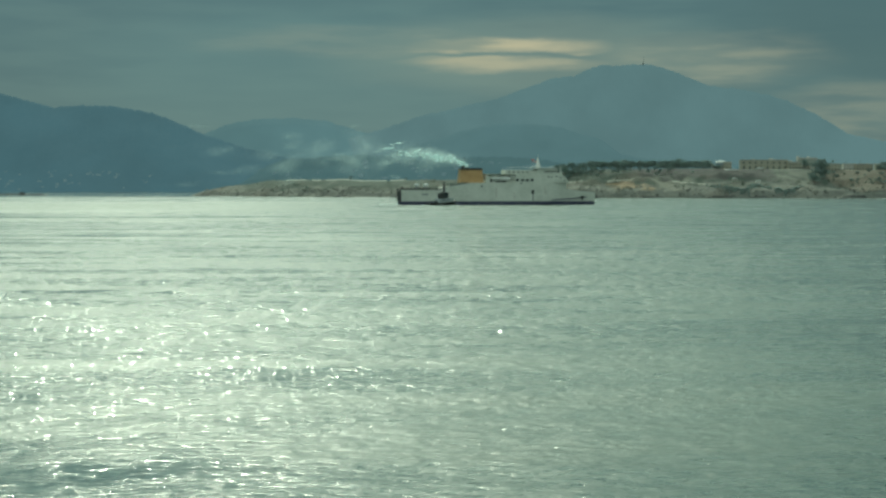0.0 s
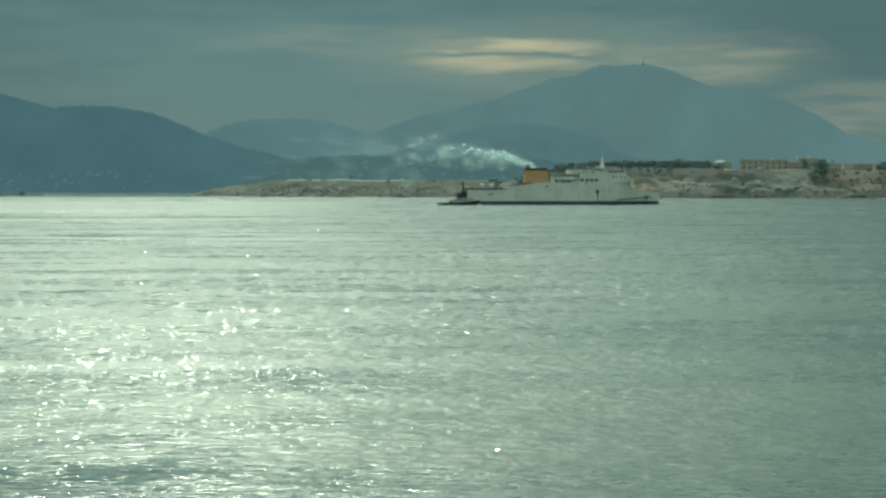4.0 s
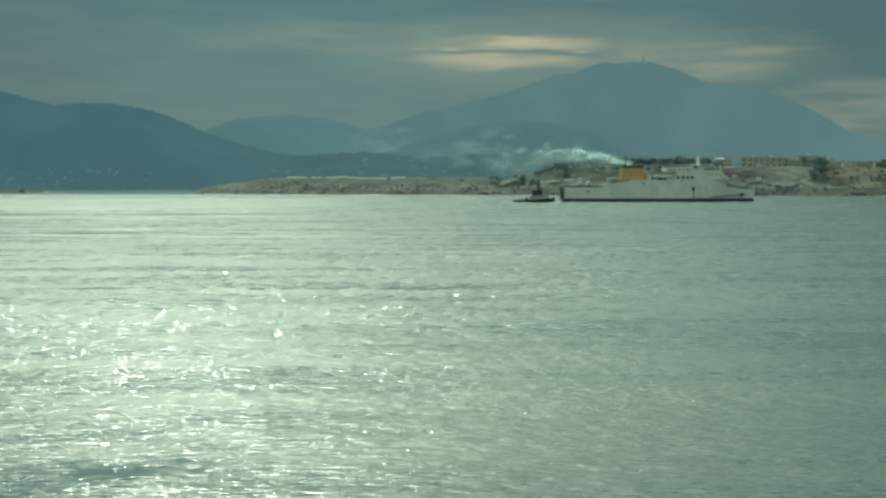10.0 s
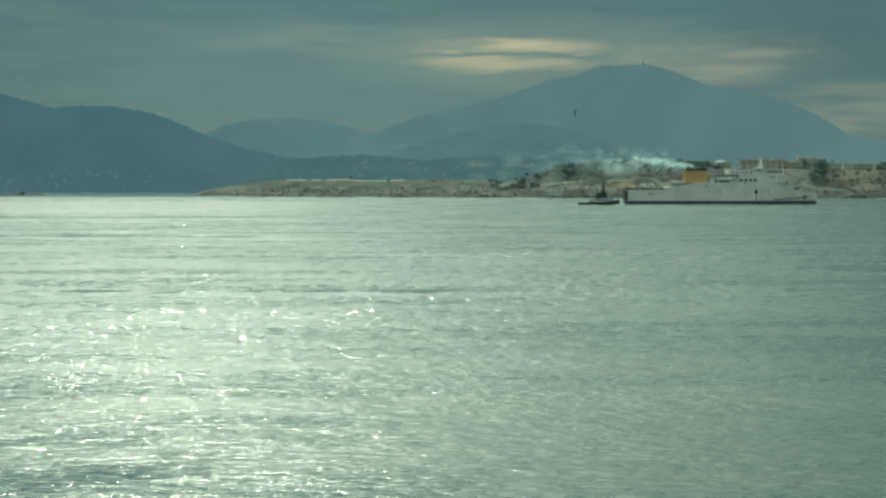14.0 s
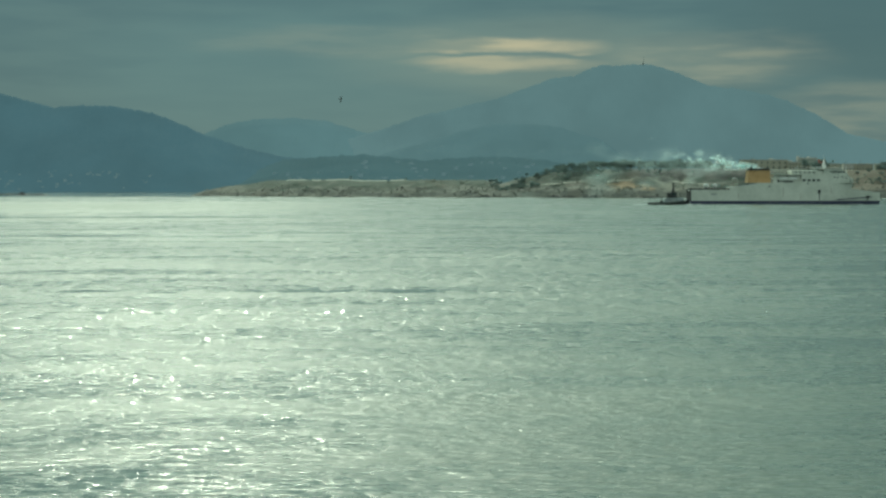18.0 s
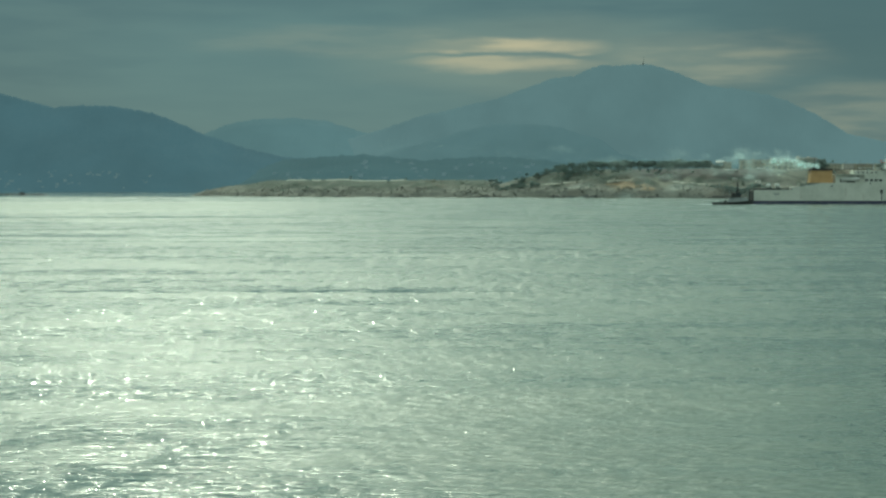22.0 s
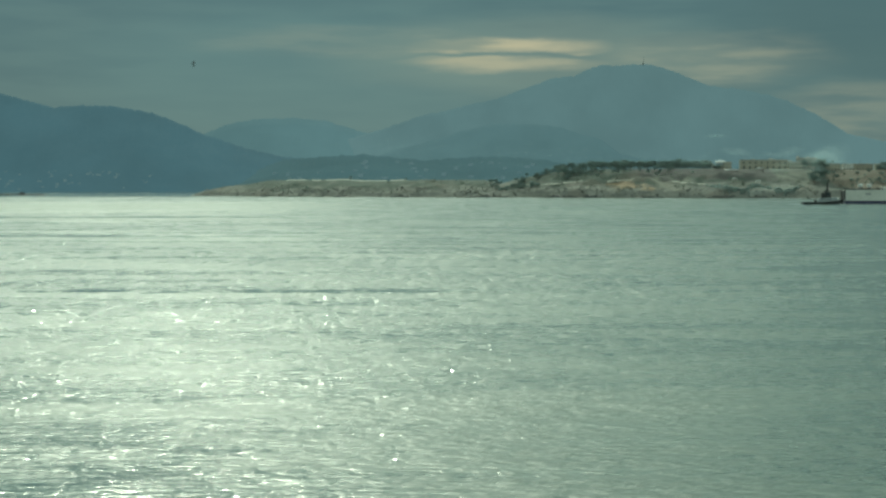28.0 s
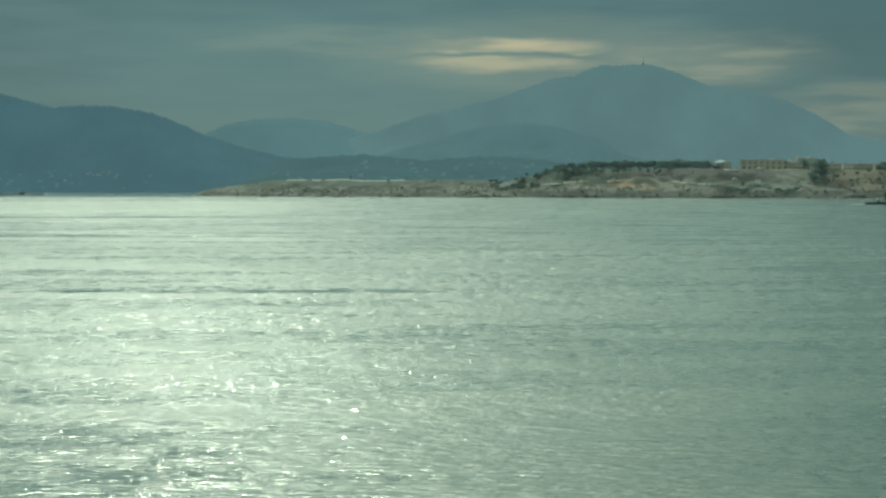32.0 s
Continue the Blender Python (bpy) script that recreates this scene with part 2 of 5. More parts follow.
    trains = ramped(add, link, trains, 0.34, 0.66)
    strength = maths(add, link, "MULTIPLY", maths(add, link, "ADD", maths(add, link, "MULTIPLY", calm, 0.6), 0.4),
                     maths(add, link, "SUBTRACT", 1.0, maths(add, link, "MULTIPLY", slicks, 0.45)))
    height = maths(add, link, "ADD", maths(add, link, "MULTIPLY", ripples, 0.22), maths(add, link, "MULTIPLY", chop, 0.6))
    b = add("ShaderNodeBump")
    b.inputs["Distance"].default_value = 0.42
    link(strength, b.inputs["Strength"])
    link(height, b.inputs["Height"])
    faces = add("ShaderNodeBump")
    faces.inputs["Distance"].default_value = 0.24
    gentle = maths(add, link, "SUBTRACT", 1.0, maths(add, link, "MULTIPLY", ramped(add, link, wy, 280.0, 700.0), 0.85))
    link(maths(add, link, "MULTIPLY", gentle, maths(add, link, "SUBTRACT", 1.0, maths(add, link, "MULTIPLY", slicks, 0.55)), True), faces.inputs["Strength"])
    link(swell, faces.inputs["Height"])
    link(b.outputs[0], faces.inputs["Normal"])
    link(faces.outputs[0], bsdf.inputs["Normal"])
    far_calm = maths(add, link, "MULTIPLY", ramped(add, link, wy, 2450.0, 2800.0), 0.17)
    less = maths(add, link, "ADD", maths(add, link, "MULTIPLY", slicks, 0.21), far_calm)
    more = maths(add, link, "ADD", maths(add, link, "MULTIPLY", maths(add, link, "SUBTRACT", groups, 0.5), 0.13), 0.315)
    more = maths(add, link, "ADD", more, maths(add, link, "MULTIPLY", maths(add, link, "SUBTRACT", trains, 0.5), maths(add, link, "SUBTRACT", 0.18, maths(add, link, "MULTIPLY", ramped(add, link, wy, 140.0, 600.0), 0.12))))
    more = maths(add, link, "ADD", more, 0.065)
    more = maths(add, link, "SUBTRACT", more, maths(add, link, "MULTIPLY", ramped(add, link, wy, 105.0, 190.0), 0.065))
    more = maths(add, link, "SUBTRACT", more, maths(add, link, "MULTIPLY", ramped(add, link, wy, 270.0, 700.0), 0.024))
    more = maths(add, link, "SUBTRACT", more, 0.008)
    bearing = maths(add, link, "DIVIDE", wx, maths(add, link, "MAXIMUM", wy, 50.0))
    close = maths(add, link, "SUBTRACT", 1.0, ramped(add, link, wy, 105.0, 190.0))
    more = maths(add, link, "ADD", more, maths(add, link, "MULTIPLY", maths(add, link, "MULTIPLY", close, ramped(add, link, bearing, -0.08, 0.04)), 0.08))
    more = maths(add, link, "SUBTRACT", more, maths(add, link, "MULTIPLY", close, 0.075))
    # smoother towards the right, added to darken the water like a lens vignette
    right_dim = ramped(add, link, bearing, 0.11, 0.21)
    more = maths(add, link, "SUBTRACT", more, maths(add, link, "MULTIPLY", right_dim, 0.085))
    more = maths(add, link, "ADD", more, maths(add, link, "MULTIPLY", slick(835.0, 0.0, 36.0, -260.0, -70.0, 60.0, 1.0, 0.4), 0.28))
    more = maths(add, link, "ADD", more, maths(add, link, "MULTIPLY", slick(1400.0, 0.0, 480.0, -520.0, -110.0, 90.0, 1.0, 0.6), 0.24))
    link(maths(add, link, "SUBTRACT", more, less), bsdf.inputs["Roughness"])
    # the sharp glints come from small steep wavelets
    wavelets = noise_at(coord.outputs["Object"], 2.1, 2.0, (0.6, 0.55, 1))
    steep = maths(add, link, "ADD", maths(add, link, "MULTIPLY", chop, 0.22), maths(add, link, "MULTIPLY", wavelets, 0.75))
    glint = add("ShaderNodeBump")
    glint.inputs["Distance"].default_value = 0.6
    # a breeze ruffles the water on this side of the long slick; it dies away close in and beyond
    near = maths(add, link, "ADD", maths(add, link, "MULTIPLY", ramped(add, link, wy, 85.0, 165.0), 0.70), 0.45)
    breeze = maths(add, link, "SUBTRACT", near, maths(add, link, "MULTIPLY", ramped(add, link, wy, 258.0, 275.0), 0.45))
    link(maths(add, link, "MULTIPLY", strength, breeze), glint.inputs["Strength"])
    link(steep, glint.inputs["Height"])
    link(glint.outputs[0], bsdf.inputs["Coat Normal"])
    bsdf.inputs["Coat Weight"].default_value, bsdf.inputs["Coat Roughness"].default_value, bsdf.inputs["Coat IOR"].default_value = 0.25, 0.10, 1.33
    return m


def smoke_material(name, strength, low, high):
    """Thin smoke: seen through, most in the middle of a puff, and torn by noise."""
    m = bpy.data.materials.new(name)
    m.use_nodes = True
    tree = m.node_tree
    tree.nodes.clear()
    add, link = nodes_of(tree)
    coord, info = add("ShaderNodeTexCoord"), add("ShaderNodeObjectInfo")
    sep = add("ShaderNodeSeparateXYZ")
    link(coord.outputs["Object"], sep.inputs[0])
    r2 = maths(add, link, "ADD", maths(add, link, "MULTIPLY", sep.outputs[0], sep.outputs[0]), maths(add, link, "MULTIPLY", sep.outputs[2], sep.outputs[2]))
    middle = maths(add, link, "SUBTRACT", 1.0, ramped(add, link, maths(add, link, "SQRT", r2), 0.05, 0.95))
    tear = add("ShaderNodeTexNoise", noise_dimensions="4D")
    link(coord.outputs["Object"], tear.inputs["Vector"])
    link(maths(add, link, "MULTIPLY", info.outputs["Random"], 40.0), tear.inputs["W"])
    tear.inputs["Scale"].default_value, tear.inputs["Detail"].default_value = 2.1, 6.0
    torn = ramped(add, link, tear.outputs[0], low, high)
    alpha = maths(add, link, "MULTIPLY", maths(add, link, "MULTIPLY", middle, torn), strength)
    white, through_light, clear, mix, veil = add("ShaderNodeBsdfDiffuse"), add("ShaderNodeBsdfTranslucent"), add("ShaderNodeBsdfTransparent"), add("ShaderNodeMixShader"), add("ShaderNodeMixShader")
    for n in (white, through_light):
        n.inputs[0].default_value = (0.84, 0.98, 0.98, 1)
    mix.inputs[0].default_value = 0.5
    link(white.outputs[0], mix.inputs[1])
    link(through_light.outputs[0], mix.inputs[2])
    link(alpha, veil.inputs[0])
    link(clear.outputs[0], veil.inputs[1])
    link(mix.outputs[0], veil.inputs[2])
    out = add("ShaderNodeOutputMaterial")
    link(veil.outputs[0], out.inputs[0])
    return m


M_WATER = water_material()
M_CREST = surf("wavelet_water", (0.026, 0.066, 0.060), (0.034, 0.082, 0.076), 0.5, 0.28, 0.0)
for socket, value in (("IOR", 1.333), ("Coat Weight", 0.50), ("Coat Roughness", 0.075), ("Coat IOR", 1.33)):
    M_CREST.node_tree.nodes["Principled BSDF"].inputs[socket].default_value = value
# haze is painted into each range: its air colour, then its share
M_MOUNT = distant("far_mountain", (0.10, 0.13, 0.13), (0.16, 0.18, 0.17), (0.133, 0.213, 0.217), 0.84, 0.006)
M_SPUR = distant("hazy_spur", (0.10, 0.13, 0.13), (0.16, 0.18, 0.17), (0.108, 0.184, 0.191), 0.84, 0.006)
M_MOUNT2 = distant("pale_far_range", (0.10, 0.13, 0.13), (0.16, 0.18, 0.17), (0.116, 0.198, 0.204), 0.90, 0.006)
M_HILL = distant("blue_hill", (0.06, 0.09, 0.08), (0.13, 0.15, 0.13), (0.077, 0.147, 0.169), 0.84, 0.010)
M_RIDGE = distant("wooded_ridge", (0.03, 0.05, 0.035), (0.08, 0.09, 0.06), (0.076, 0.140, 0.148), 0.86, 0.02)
M_LAND = land_material()
M_ROCK = surf("shore_rock", (0.13, 0.132, 0.115), (0.22, 0.215, 0.18), 0.25, 0.9, 0.4, island=0.4)
M_WETROCK = surf("wet_rock", (0.03, 0.034, 0.034), (0.075, 0.075, 0.068), 0.3, 0.5, 0.4, island=0.3)
# leaf colours raised well above real foliage, to paint in the haze
M_SCRUB = surf("scrub_leaves", (0.175, 0.210, 0.172), (0.235, 0.255, 0.205), 0.3, 0.9, 0.0, island=0.6)
M_LEAF = surf("pine_leaves", (0.250, 0.330, 0.300), (0.310, 0.370, 0.335), 0.4, 0.9, 0.0, island=0.5, random=0.3)
for leafy in (M_SCRUB, M_LEAF):
    add, link = nodes_of(leafy.node_tree)
    bsdf, shine, both = leafy.node_tree.nodes["Principled BSDF"], add("ShaderNodeBsdfTranslucent"), add("ShaderNodeMixShader")
    link(bsdf.inputs["Base Color"].links[0].from_socket, shine.inputs[0])
    both.inputs[0].default_value = 0.45
    link(bsdf.outputs[0], both.inputs[1])
    link(shine.outputs[0], both.inputs[2])
    link(both.outputs[0], leafy.node_tree.nodes["Material Output"].inputs[0])
M_BARK = surf("bark", (0.08, 0.06, 0.045), (0.20, 0.16, 0.12), 1.0, 0.95, 0.3)
M_SAND = surf("sandy_plaster", (0.34, 0.315, 0.245), (0.50, 0.465, 0.36), 0.15, 0.9, 0.1, random=0.3)
M_PLASTER = surf("pale_plaster", (0.40, 0.39, 0.34), (0.66, 0.63, 0.56), 0.2, 0.9, 0.1, random=0.4)
# far house walls, roofs and panes, with haze painted in as glow
M_FARWALL = distant("hazed_plaster", (0.30, 0.34, 0.33), (0.42, 0.45, 0.44), (0.115, 0.182, 0.190), 0.72, 0.2)
M_FARROOF = distant("hazed_roof", (0.22, 0.22, 0.21), (0.34, 0.34, 0.32), (0.100, 0.165, 0.175), 0.78, 0.4)
M_CONCRETE = surf("concrete", (0.30, 0.29, 0.26), (0.50, 0.48, 0.43), 0.3, 0.9, 0.2)
M_PALEROAD = surf("pale_road_concrete", (0.36, 0.35, 0.29), (0.50, 0.48, 0.41), 0.2, 0.9, 0.1)
M_DARKGLASS = surf("dark_window_glass", (0.02, 0.028, 0.03), (0.05, 0.06, 0.062), 0.6, 0.12, 0.0)
# headland window glass, its colour lightened to stand for haze
M_HAZEGLASS = surf("hazed_window_glass", (0.085, 0.095, 0.09), (0.13, 0.14, 0.125), 0.6, 0.4, 0.0)
M_HULL = surf("worn_white_paint", (0.50, 0.505, 0.435), (0.66, 0.655, 0.575), 0.12, 0.5, 0.04, fine=5.0)
M_WHITE = surf("white_paint", (0.56, 0.565, 0.53), (0.74, 0.735, 0.69), 0.3, 0.5, 0.04)
M_NAVY = surf("navy_boot_paint", (0.022, 0.024, 0.055), (0.055, 0.055, 0.105), 0.25, 0.6, 0.05)
M_DARK = surf("dark_opening", (0.012, 0.013, 0.015), (0.035, 0.035, 0.036), 0.5, 0.8, 0.0)
M_BLACK = surf("soot_black", (0.025, 0.025, 0.025), (0.065, 0.063, 0.06), 0.5, 0.8, 0.05)
M_ORANGE = surf("ochre_funnel_paint", (0.44, 0.255, 0.10), (0.55, 0.34, 0.155), 0.25, 0.55, 0.04)
M_GREYDECK = surf("grey_green_deck", (0.12, 0.14, 0.12), (0.24, 0.25, 0.21), 0.5, 0.8, 0.05)
M_STEEL = surf("grey_steel", (0.16, 0.17, 0.17), (0.32, 0.33, 0.32), 0.6, 0.5, 0.05, metal=0.4)
M_RUST = surf("rusty_streaks", (0.34, 0.29, 0.24), (0.44, 0.40, 0.34), 0.8, 0.9, 0.1)
M_BOAT = surf("tug_black_paint", (0.015, 0.016, 0.018), (0.045, 0.043, 0.042), 0.6, 0.5, 0.05)
M_TUGGREY = surf("tug_grey_paint", (0.24, 0.27, 0.27), (0.42, 0.44, 0.42), 0.5, 0.5, 0.05)
M_RUBBER = surf("black_rubber", (0.012, 0.012, 0.012), (0.03, 0.03, 0.03), 1.0, 0.9, 0.1)
M_REDLAMP = surf("red_radar_paint", (0.45, 0.07, 0.05), (0.62, 0.12, 0.08), 1.0, 0.5, 0.0)
M_FOAM = surf("sea_foam", (0.62, 0.66, 0.64), (0.85, 0.88, 0.86), 0.8, 0.8, 0.1)
M_FEATHER = surf("dark_feathers", (0.12, 0.12, 0.12), (0.26, 0.26, 0.26), 4.0, 0.9, 0.0)
M_PUFF = [smoke_material("thick_smoke", 0.66, 0.34, 0.60), smoke_material("loose_smoke", 0.17, 0.32, 0.68), smoke_material("thin_smoke", 0.085, 0.18, 0.78)]


# ---------------------------------------------------------------- mesh helpers
def mesh_of(name, bm, material, smooth=False):
    me = bpy.data.meshes.new(name)
    bm.to_mesh(me)
    bm.free()
    me.materials.append(material)
    if smooth:
        me.shade_smooth()
    return me


def raw_mesh(name, verts, faces, material, smooth=True):
    me = bpy.data.meshes.new(name)
    me.from_pydata(verts, [], faces)
    me.materials.append(material)
    if smooth:
        me.shade_smooth()
    return me


def part(name, bm, material, parent=None, label="", smooth=False):
    ob = new(name, mesh_of(name, bm, material, smooth))
    ob.parent = parent
    return tagged(ob, label) if label else ob


def shared(name, mesh, parent, x, y, z, rz=0.0):
    ob = new(name, mesh)
    ob.parent = parent
    ob.matrix_basis = pose(x, y, z, 0, 0, rz)
    return ob


def box(bm, x0, x1, y0, y1, z0, z1, bevel=0.0):
    made = bmesh.ops.create_cube(bm, size=1.0, matrix=Matrix.Translation(((x0 + x1) / 2, (y0 + y1) / 2, (z0 + z1) / 2)) @ Matrix.Diagonal((x1 - x0, y1 - y0, z1 - z0, 1)))
    if bevel:
        edges = list({e for v in made["verts"] for e in v.link_edges})
        bmesh.ops.bevel(bm, geom=edges, offset=bevel, segments=2, affect="EDGES", profile=0.6)
    return bm


def rod(bm, p0, p1, r0, r1=None, seg=8):
    p0, p1 = Vector(p0), Vector(p1)
    way = p1 - p0
    m = Matrix.Translation((p0 + p1) / 2) @ way.to_track_quat("Z", "Y").to_matrix().to_4x4()
    bmesh.ops.create_cone(bm, cap_ends=True, segments=seg, radius1=r0, radius2=r0 if r1 is None else r1, depth=way.length, matrix=m)
    return bm


def ball(bm, c, r, sx=1.0, sy=1.0, sz=1.0, seg=12):
    bmesh.ops.create_uvsphere(bm, u_segments=seg, v_segments=max(6, seg * 2 // 3), radius=r, matrix=Matrix.Translation(c) @ Matrix.Diagonal((sx, sy, sz, 1)))
    return bm


def prism(bm, outline, y0, y1):
    """A side outline of (x, z), carried from y0 to y1."""
    near = [bm.verts.new((x, y0, z)) for x, z in outline]
    far = [bm.verts.new((x, y1, z)) for x, z in outline]
    n = len(outline)
    bm.faces.new(near)
    bm.faces.new(far[::-1])
    for i in range(n):
        bm.faces.new((near[i], far[i], far[(i + 1) % n], near[(i + 1) % n]))
    bmesh.ops.recalc_face_normals(bm, faces=bm.faces[:])
    return bm


def loft(bm, rings, closed=True, caps=True):
    rows = [[bm.verts.new(p) for p in ring] for ring in rings]
    n = len(rows[0])
    for a, b in zip(rows, rows[1:]):
        for i in range(n if closed else n - 1):
            bm.faces.new((a[i], a[(i + 1) % n], b[(i + 1) % n], b[i]))
    if caps:
        bm.faces.new(rows[0][::-1])
        bm.faces.new(rows[-1])
    bmesh.ops.recalc_face_normals(bm, faces=bm.faces[:])
    return bm


def lumps(count, place, size, seed, flat=0.7):
    """Vertices and faces of many small irregular lumps; place(rng) gives the centre, size(rng) the radius."""
    rng = random.Random(seed)
    bm = bmesh.new()
    bmesh.ops.create_icosphere(bm, subdivisions=1, radius=1.0)
    base = [v.co.copy() for v in bm.verts]
    bm.verts.index_update()
    tris = [[v.index for v in f.verts] for f in bm.faces]
    bm.free()
    verts, faces = [], []
    for _ in range(count):
        c = place(rng)
        if c is None:
            continue
        r = size(rng)
        turn = Euler((rng.uniform(0, 6), rng.uniform(0, 6), rng.uniform(0, 6))).to_matrix()
        k = len(verts)
        for v in base:
            p = turn @ v * rng.uniform(0.6, 1.25)
            verts.append((c[0] + p.x * r, c[1] + p.y * r, c[2] + p.z * r * flat))
        faces.extend([[k + i for i in t] for t in tris])
    return verts, faces


# ---------------------------------------------------------------- the sea
def build_sea():
    rng = np.random.RandomState(3)
    waves = []
    for lam in (2.2, 2.9, 3.7, 4.8, 6.3, 8.5, 12.0):
        for _ in range(4):
            ang = rng.normal(-0.5, 0.75)
            waves.append((lam * rng.uniform(0.85, 1.15), ang, rng.uniform(0, 6.28)))
    rows = [50.0]
    while rows[-1] < 620:
        rows.append(rows[-1] * 1.0042)
    while rows[-1] < 7000:
        rows.append(rows[-1] * 1.05)
    rows = np.array(rows)
    lateral = np.linspace(-0.235, 0.235, 420)
    u = np.concatenate([[-8, -3, -1.2, -0.6, -0.35], lateral, [0.35, 0.6, 1.2, 3, 8]])
    yy, uu = np.meshgrid(rows, u, indexing="ij")
    xx = yy * uu
    step = np.maximum(yy * 0.0042, yy * 0.0012)
    zz = np.zeros_like(xx)
    inside = (np.abs(uu) < 0.24) & (yy < 620)
    for lam, ang, ph in waves:
        k = 2 * np.pi / lam
        fade = np.clip((lam / step - 2.5) / 3.0, 0, 1) * inside
        zz += fade * 0.0008 * lam * np.sin(k * (xx * np.sin(ang) + yy * np.cos(ang)) + ph + 0.8 * np.sin(0.09 * xx + 0.05 * yy + ph))
    nr, nc = xx.shape
    verts = np.stack([xx, yy, zz], -1).reshape(-1, 3)
    idx = np.arange(nr * nc).reshape(nr, nc)
    faces = np.stack([idx[:-1, :-1], idx[:-1, 1:], idx[1:, 1:], idx[1:, :-1]], -1).reshape(-1, 4).tolist()
    verts = verts.tolist()
    # the same sheet goes on under and behind the camera
    k = len(verts)
    verts += [(-7000, -5000, -0.02), (7000, -5000, -0.02), (7000, 50, -0.02), (-7000, 50, -0.02)]
    first = [int(i) for i in idx[0]]
    faces.append([k, k + 1, k + 2] + first[::-1] + [k + 3])
    sea = new("water", raw_mesh("water", verts, faces, M_WATER))
    return tagged(sea, "grey-green rippled sea glittering under a veiled sun", "sea", kind="structure")


sea = build_sea()


def crest_mesh(name, place, size, steep, yaw, material):
    """Many small wavelets with a flat front, a short crest and a back, in one mesh. place: (n, 2); size: (n, 2) half width and length; steep: (n,) slope of the front; yaw: (n,) turn."""
    n = len(place)
    shape = np.array([(-1, -1, 0), (1, -1, 0), (-0.55, 0, 1), (0.55, 0, 1), (-1, 1.3, 0), (1, 1.3, 0)])
    local = np.empty((n, 6, 3))
    local[:, :, 0] = shape[None, :, 0] * size[:, :1]
    local[:, :, 1] = shape[None, :, 1] * size[:, 1:]
    local[:, :, 2] = shape[None, :, 2] * (steep * size[:, 1])[:, None] - 0.004
    c, k = np.cos(yaw)[:, None], np.sin(yaw)[:, None]
    verts = np.stack([place[:, :1] + local[:, :, 0] * c - local[:, :, 1] * k, place[:, 1:] + local[:, :, 0] * k + local[:, :, 1] * c, local[:, :, 2]], -1).reshape(-1, 3)
    faces = []
    for start in range(0, n * 6, 6):
        a, b, d, e, f, g = range(start, start + 6)
        faces += [(a, b, e, d), (d, e, g, f), (a, d, f), (b, g, e)]
    ob = new(name, raw_mesh(name, verts.tolist(), faces, material, smooth=False))
    ob.parent = sea
    return tagged(ob, "small glinting wavelets", kind="stuff")


def build_crests():
    rng = np.random.RandomState(8)

    def spread(n, near, far, lean):
        """Places over the bay between two distances, thinner towards the right by lean."""
        y = near * (far / near) ** rng.uniform(0, 1, n)
        u = rng.uniform(-0.22, 0.27, n)
        keep = rng.uniform(0, 1, n) < np.exp(-lean * (u + 0.22))
        return np.stack([(u * y)[keep], y[keep]], -1)
    def patchy(p, cut):
        """True where the breeze lies on the water, in long uneven patches."""
        x, y = p[:, 0], p[:, 1]
        wave = np.sin(x * 0.11 + 2.0 * np.sin(y * 0.031)) + np.sin(y * 0.17 + x * 0.05 + 1.3) + np.sin(x * 0.043 - y * 0.083 + 0.4) + np.sin(x * 0.31 + y * 0.12)
        return wave + rng.normal(0, 0.8, len(p)) > cut
    # steep wavelets raised by the breeze, which flash in the sun
    p = spread(19000, 88, 262, 4.0)
    p = p[(rng.uniform(0, 1, len(p)) < np.clip((p[:, 1] - 70) / 90, 0.25, 1)) & patchy(p, -0.1)]
    n = len(p)
    size = np.stack([np.minimum(0.04 + rng.exponential(0.045, n), 0.20), rng.uniform(0.06, 0.15, n)], -1) * (p[:, 1] / 170)[:, None] ** 0.6
    crest_mesh("wavelets", p, size, np.clip(rng.normal(0.26, 0.06, n), 0.12, 0.42), rng.normal(0, 0.30, n), M_CREST)
    # fewer and larger ones beyond the long slick
    p = spread(2200, 268, 1200, 5.0)
    n = len(p)
    size = np.stack([np.minimum(0.03 + rng.exponential(0.04, n), 0.2), rng.uniform(0.05, 0.12, n)], -1) * (p[:, 1] / 250)[:, None] ** 0.8
    crest_mesh("far_crests", p, size, np.clip(rng.normal(0.27, 0.05, n), 0.15, 0.40), rng.normal(0, 0.25, n), M_CREST)


build_crests()


# ---------------------------------------------------------------- land
def along(x, pairs):
    """Smooth height or depth at x through a few (x, value) pairs."""
    if x <= pairs[0][0]:
        return pairs[0][1]
    for (x0, v0), (x1, v1) in zip(pairs, pairs[1:]):
        if x <= x1:
            s = (x - x0) / (x1 - x0)
            return v0 + (v1 - v0) * s * s * (3 - 2 * s) if abs(v1 - v0) > 40 else v0 + (v1 - v0) * s
    return pairs[-1][1]


def fbm(x, y, z=0.0, octaves=5):
    return noise.fractal((x, y, z), 1.0, 2.0, octaves)


def sheet(name, x0, x1, nx, y0, y1, ny, height, material, label, category, kind="structure"):
    verts, faces = [], []
    for j in range(ny):
        y = y0 + (y1 - y0) * j / (ny - 1)
        for i in range(nx):
            x = x0 + (x1 - x0) * i / (nx - 1)
            verts.append((x, y, height(x, y)))
    for j in range(ny - 1):
        for i in range(nx - 1):
            k = j * nx + i
            faces.append((k, k + 1, k + nx + 1, k + nx))
    return tagged(new(name, raw_mesh(name, verts, faces, material)), label, category, kind=kind)


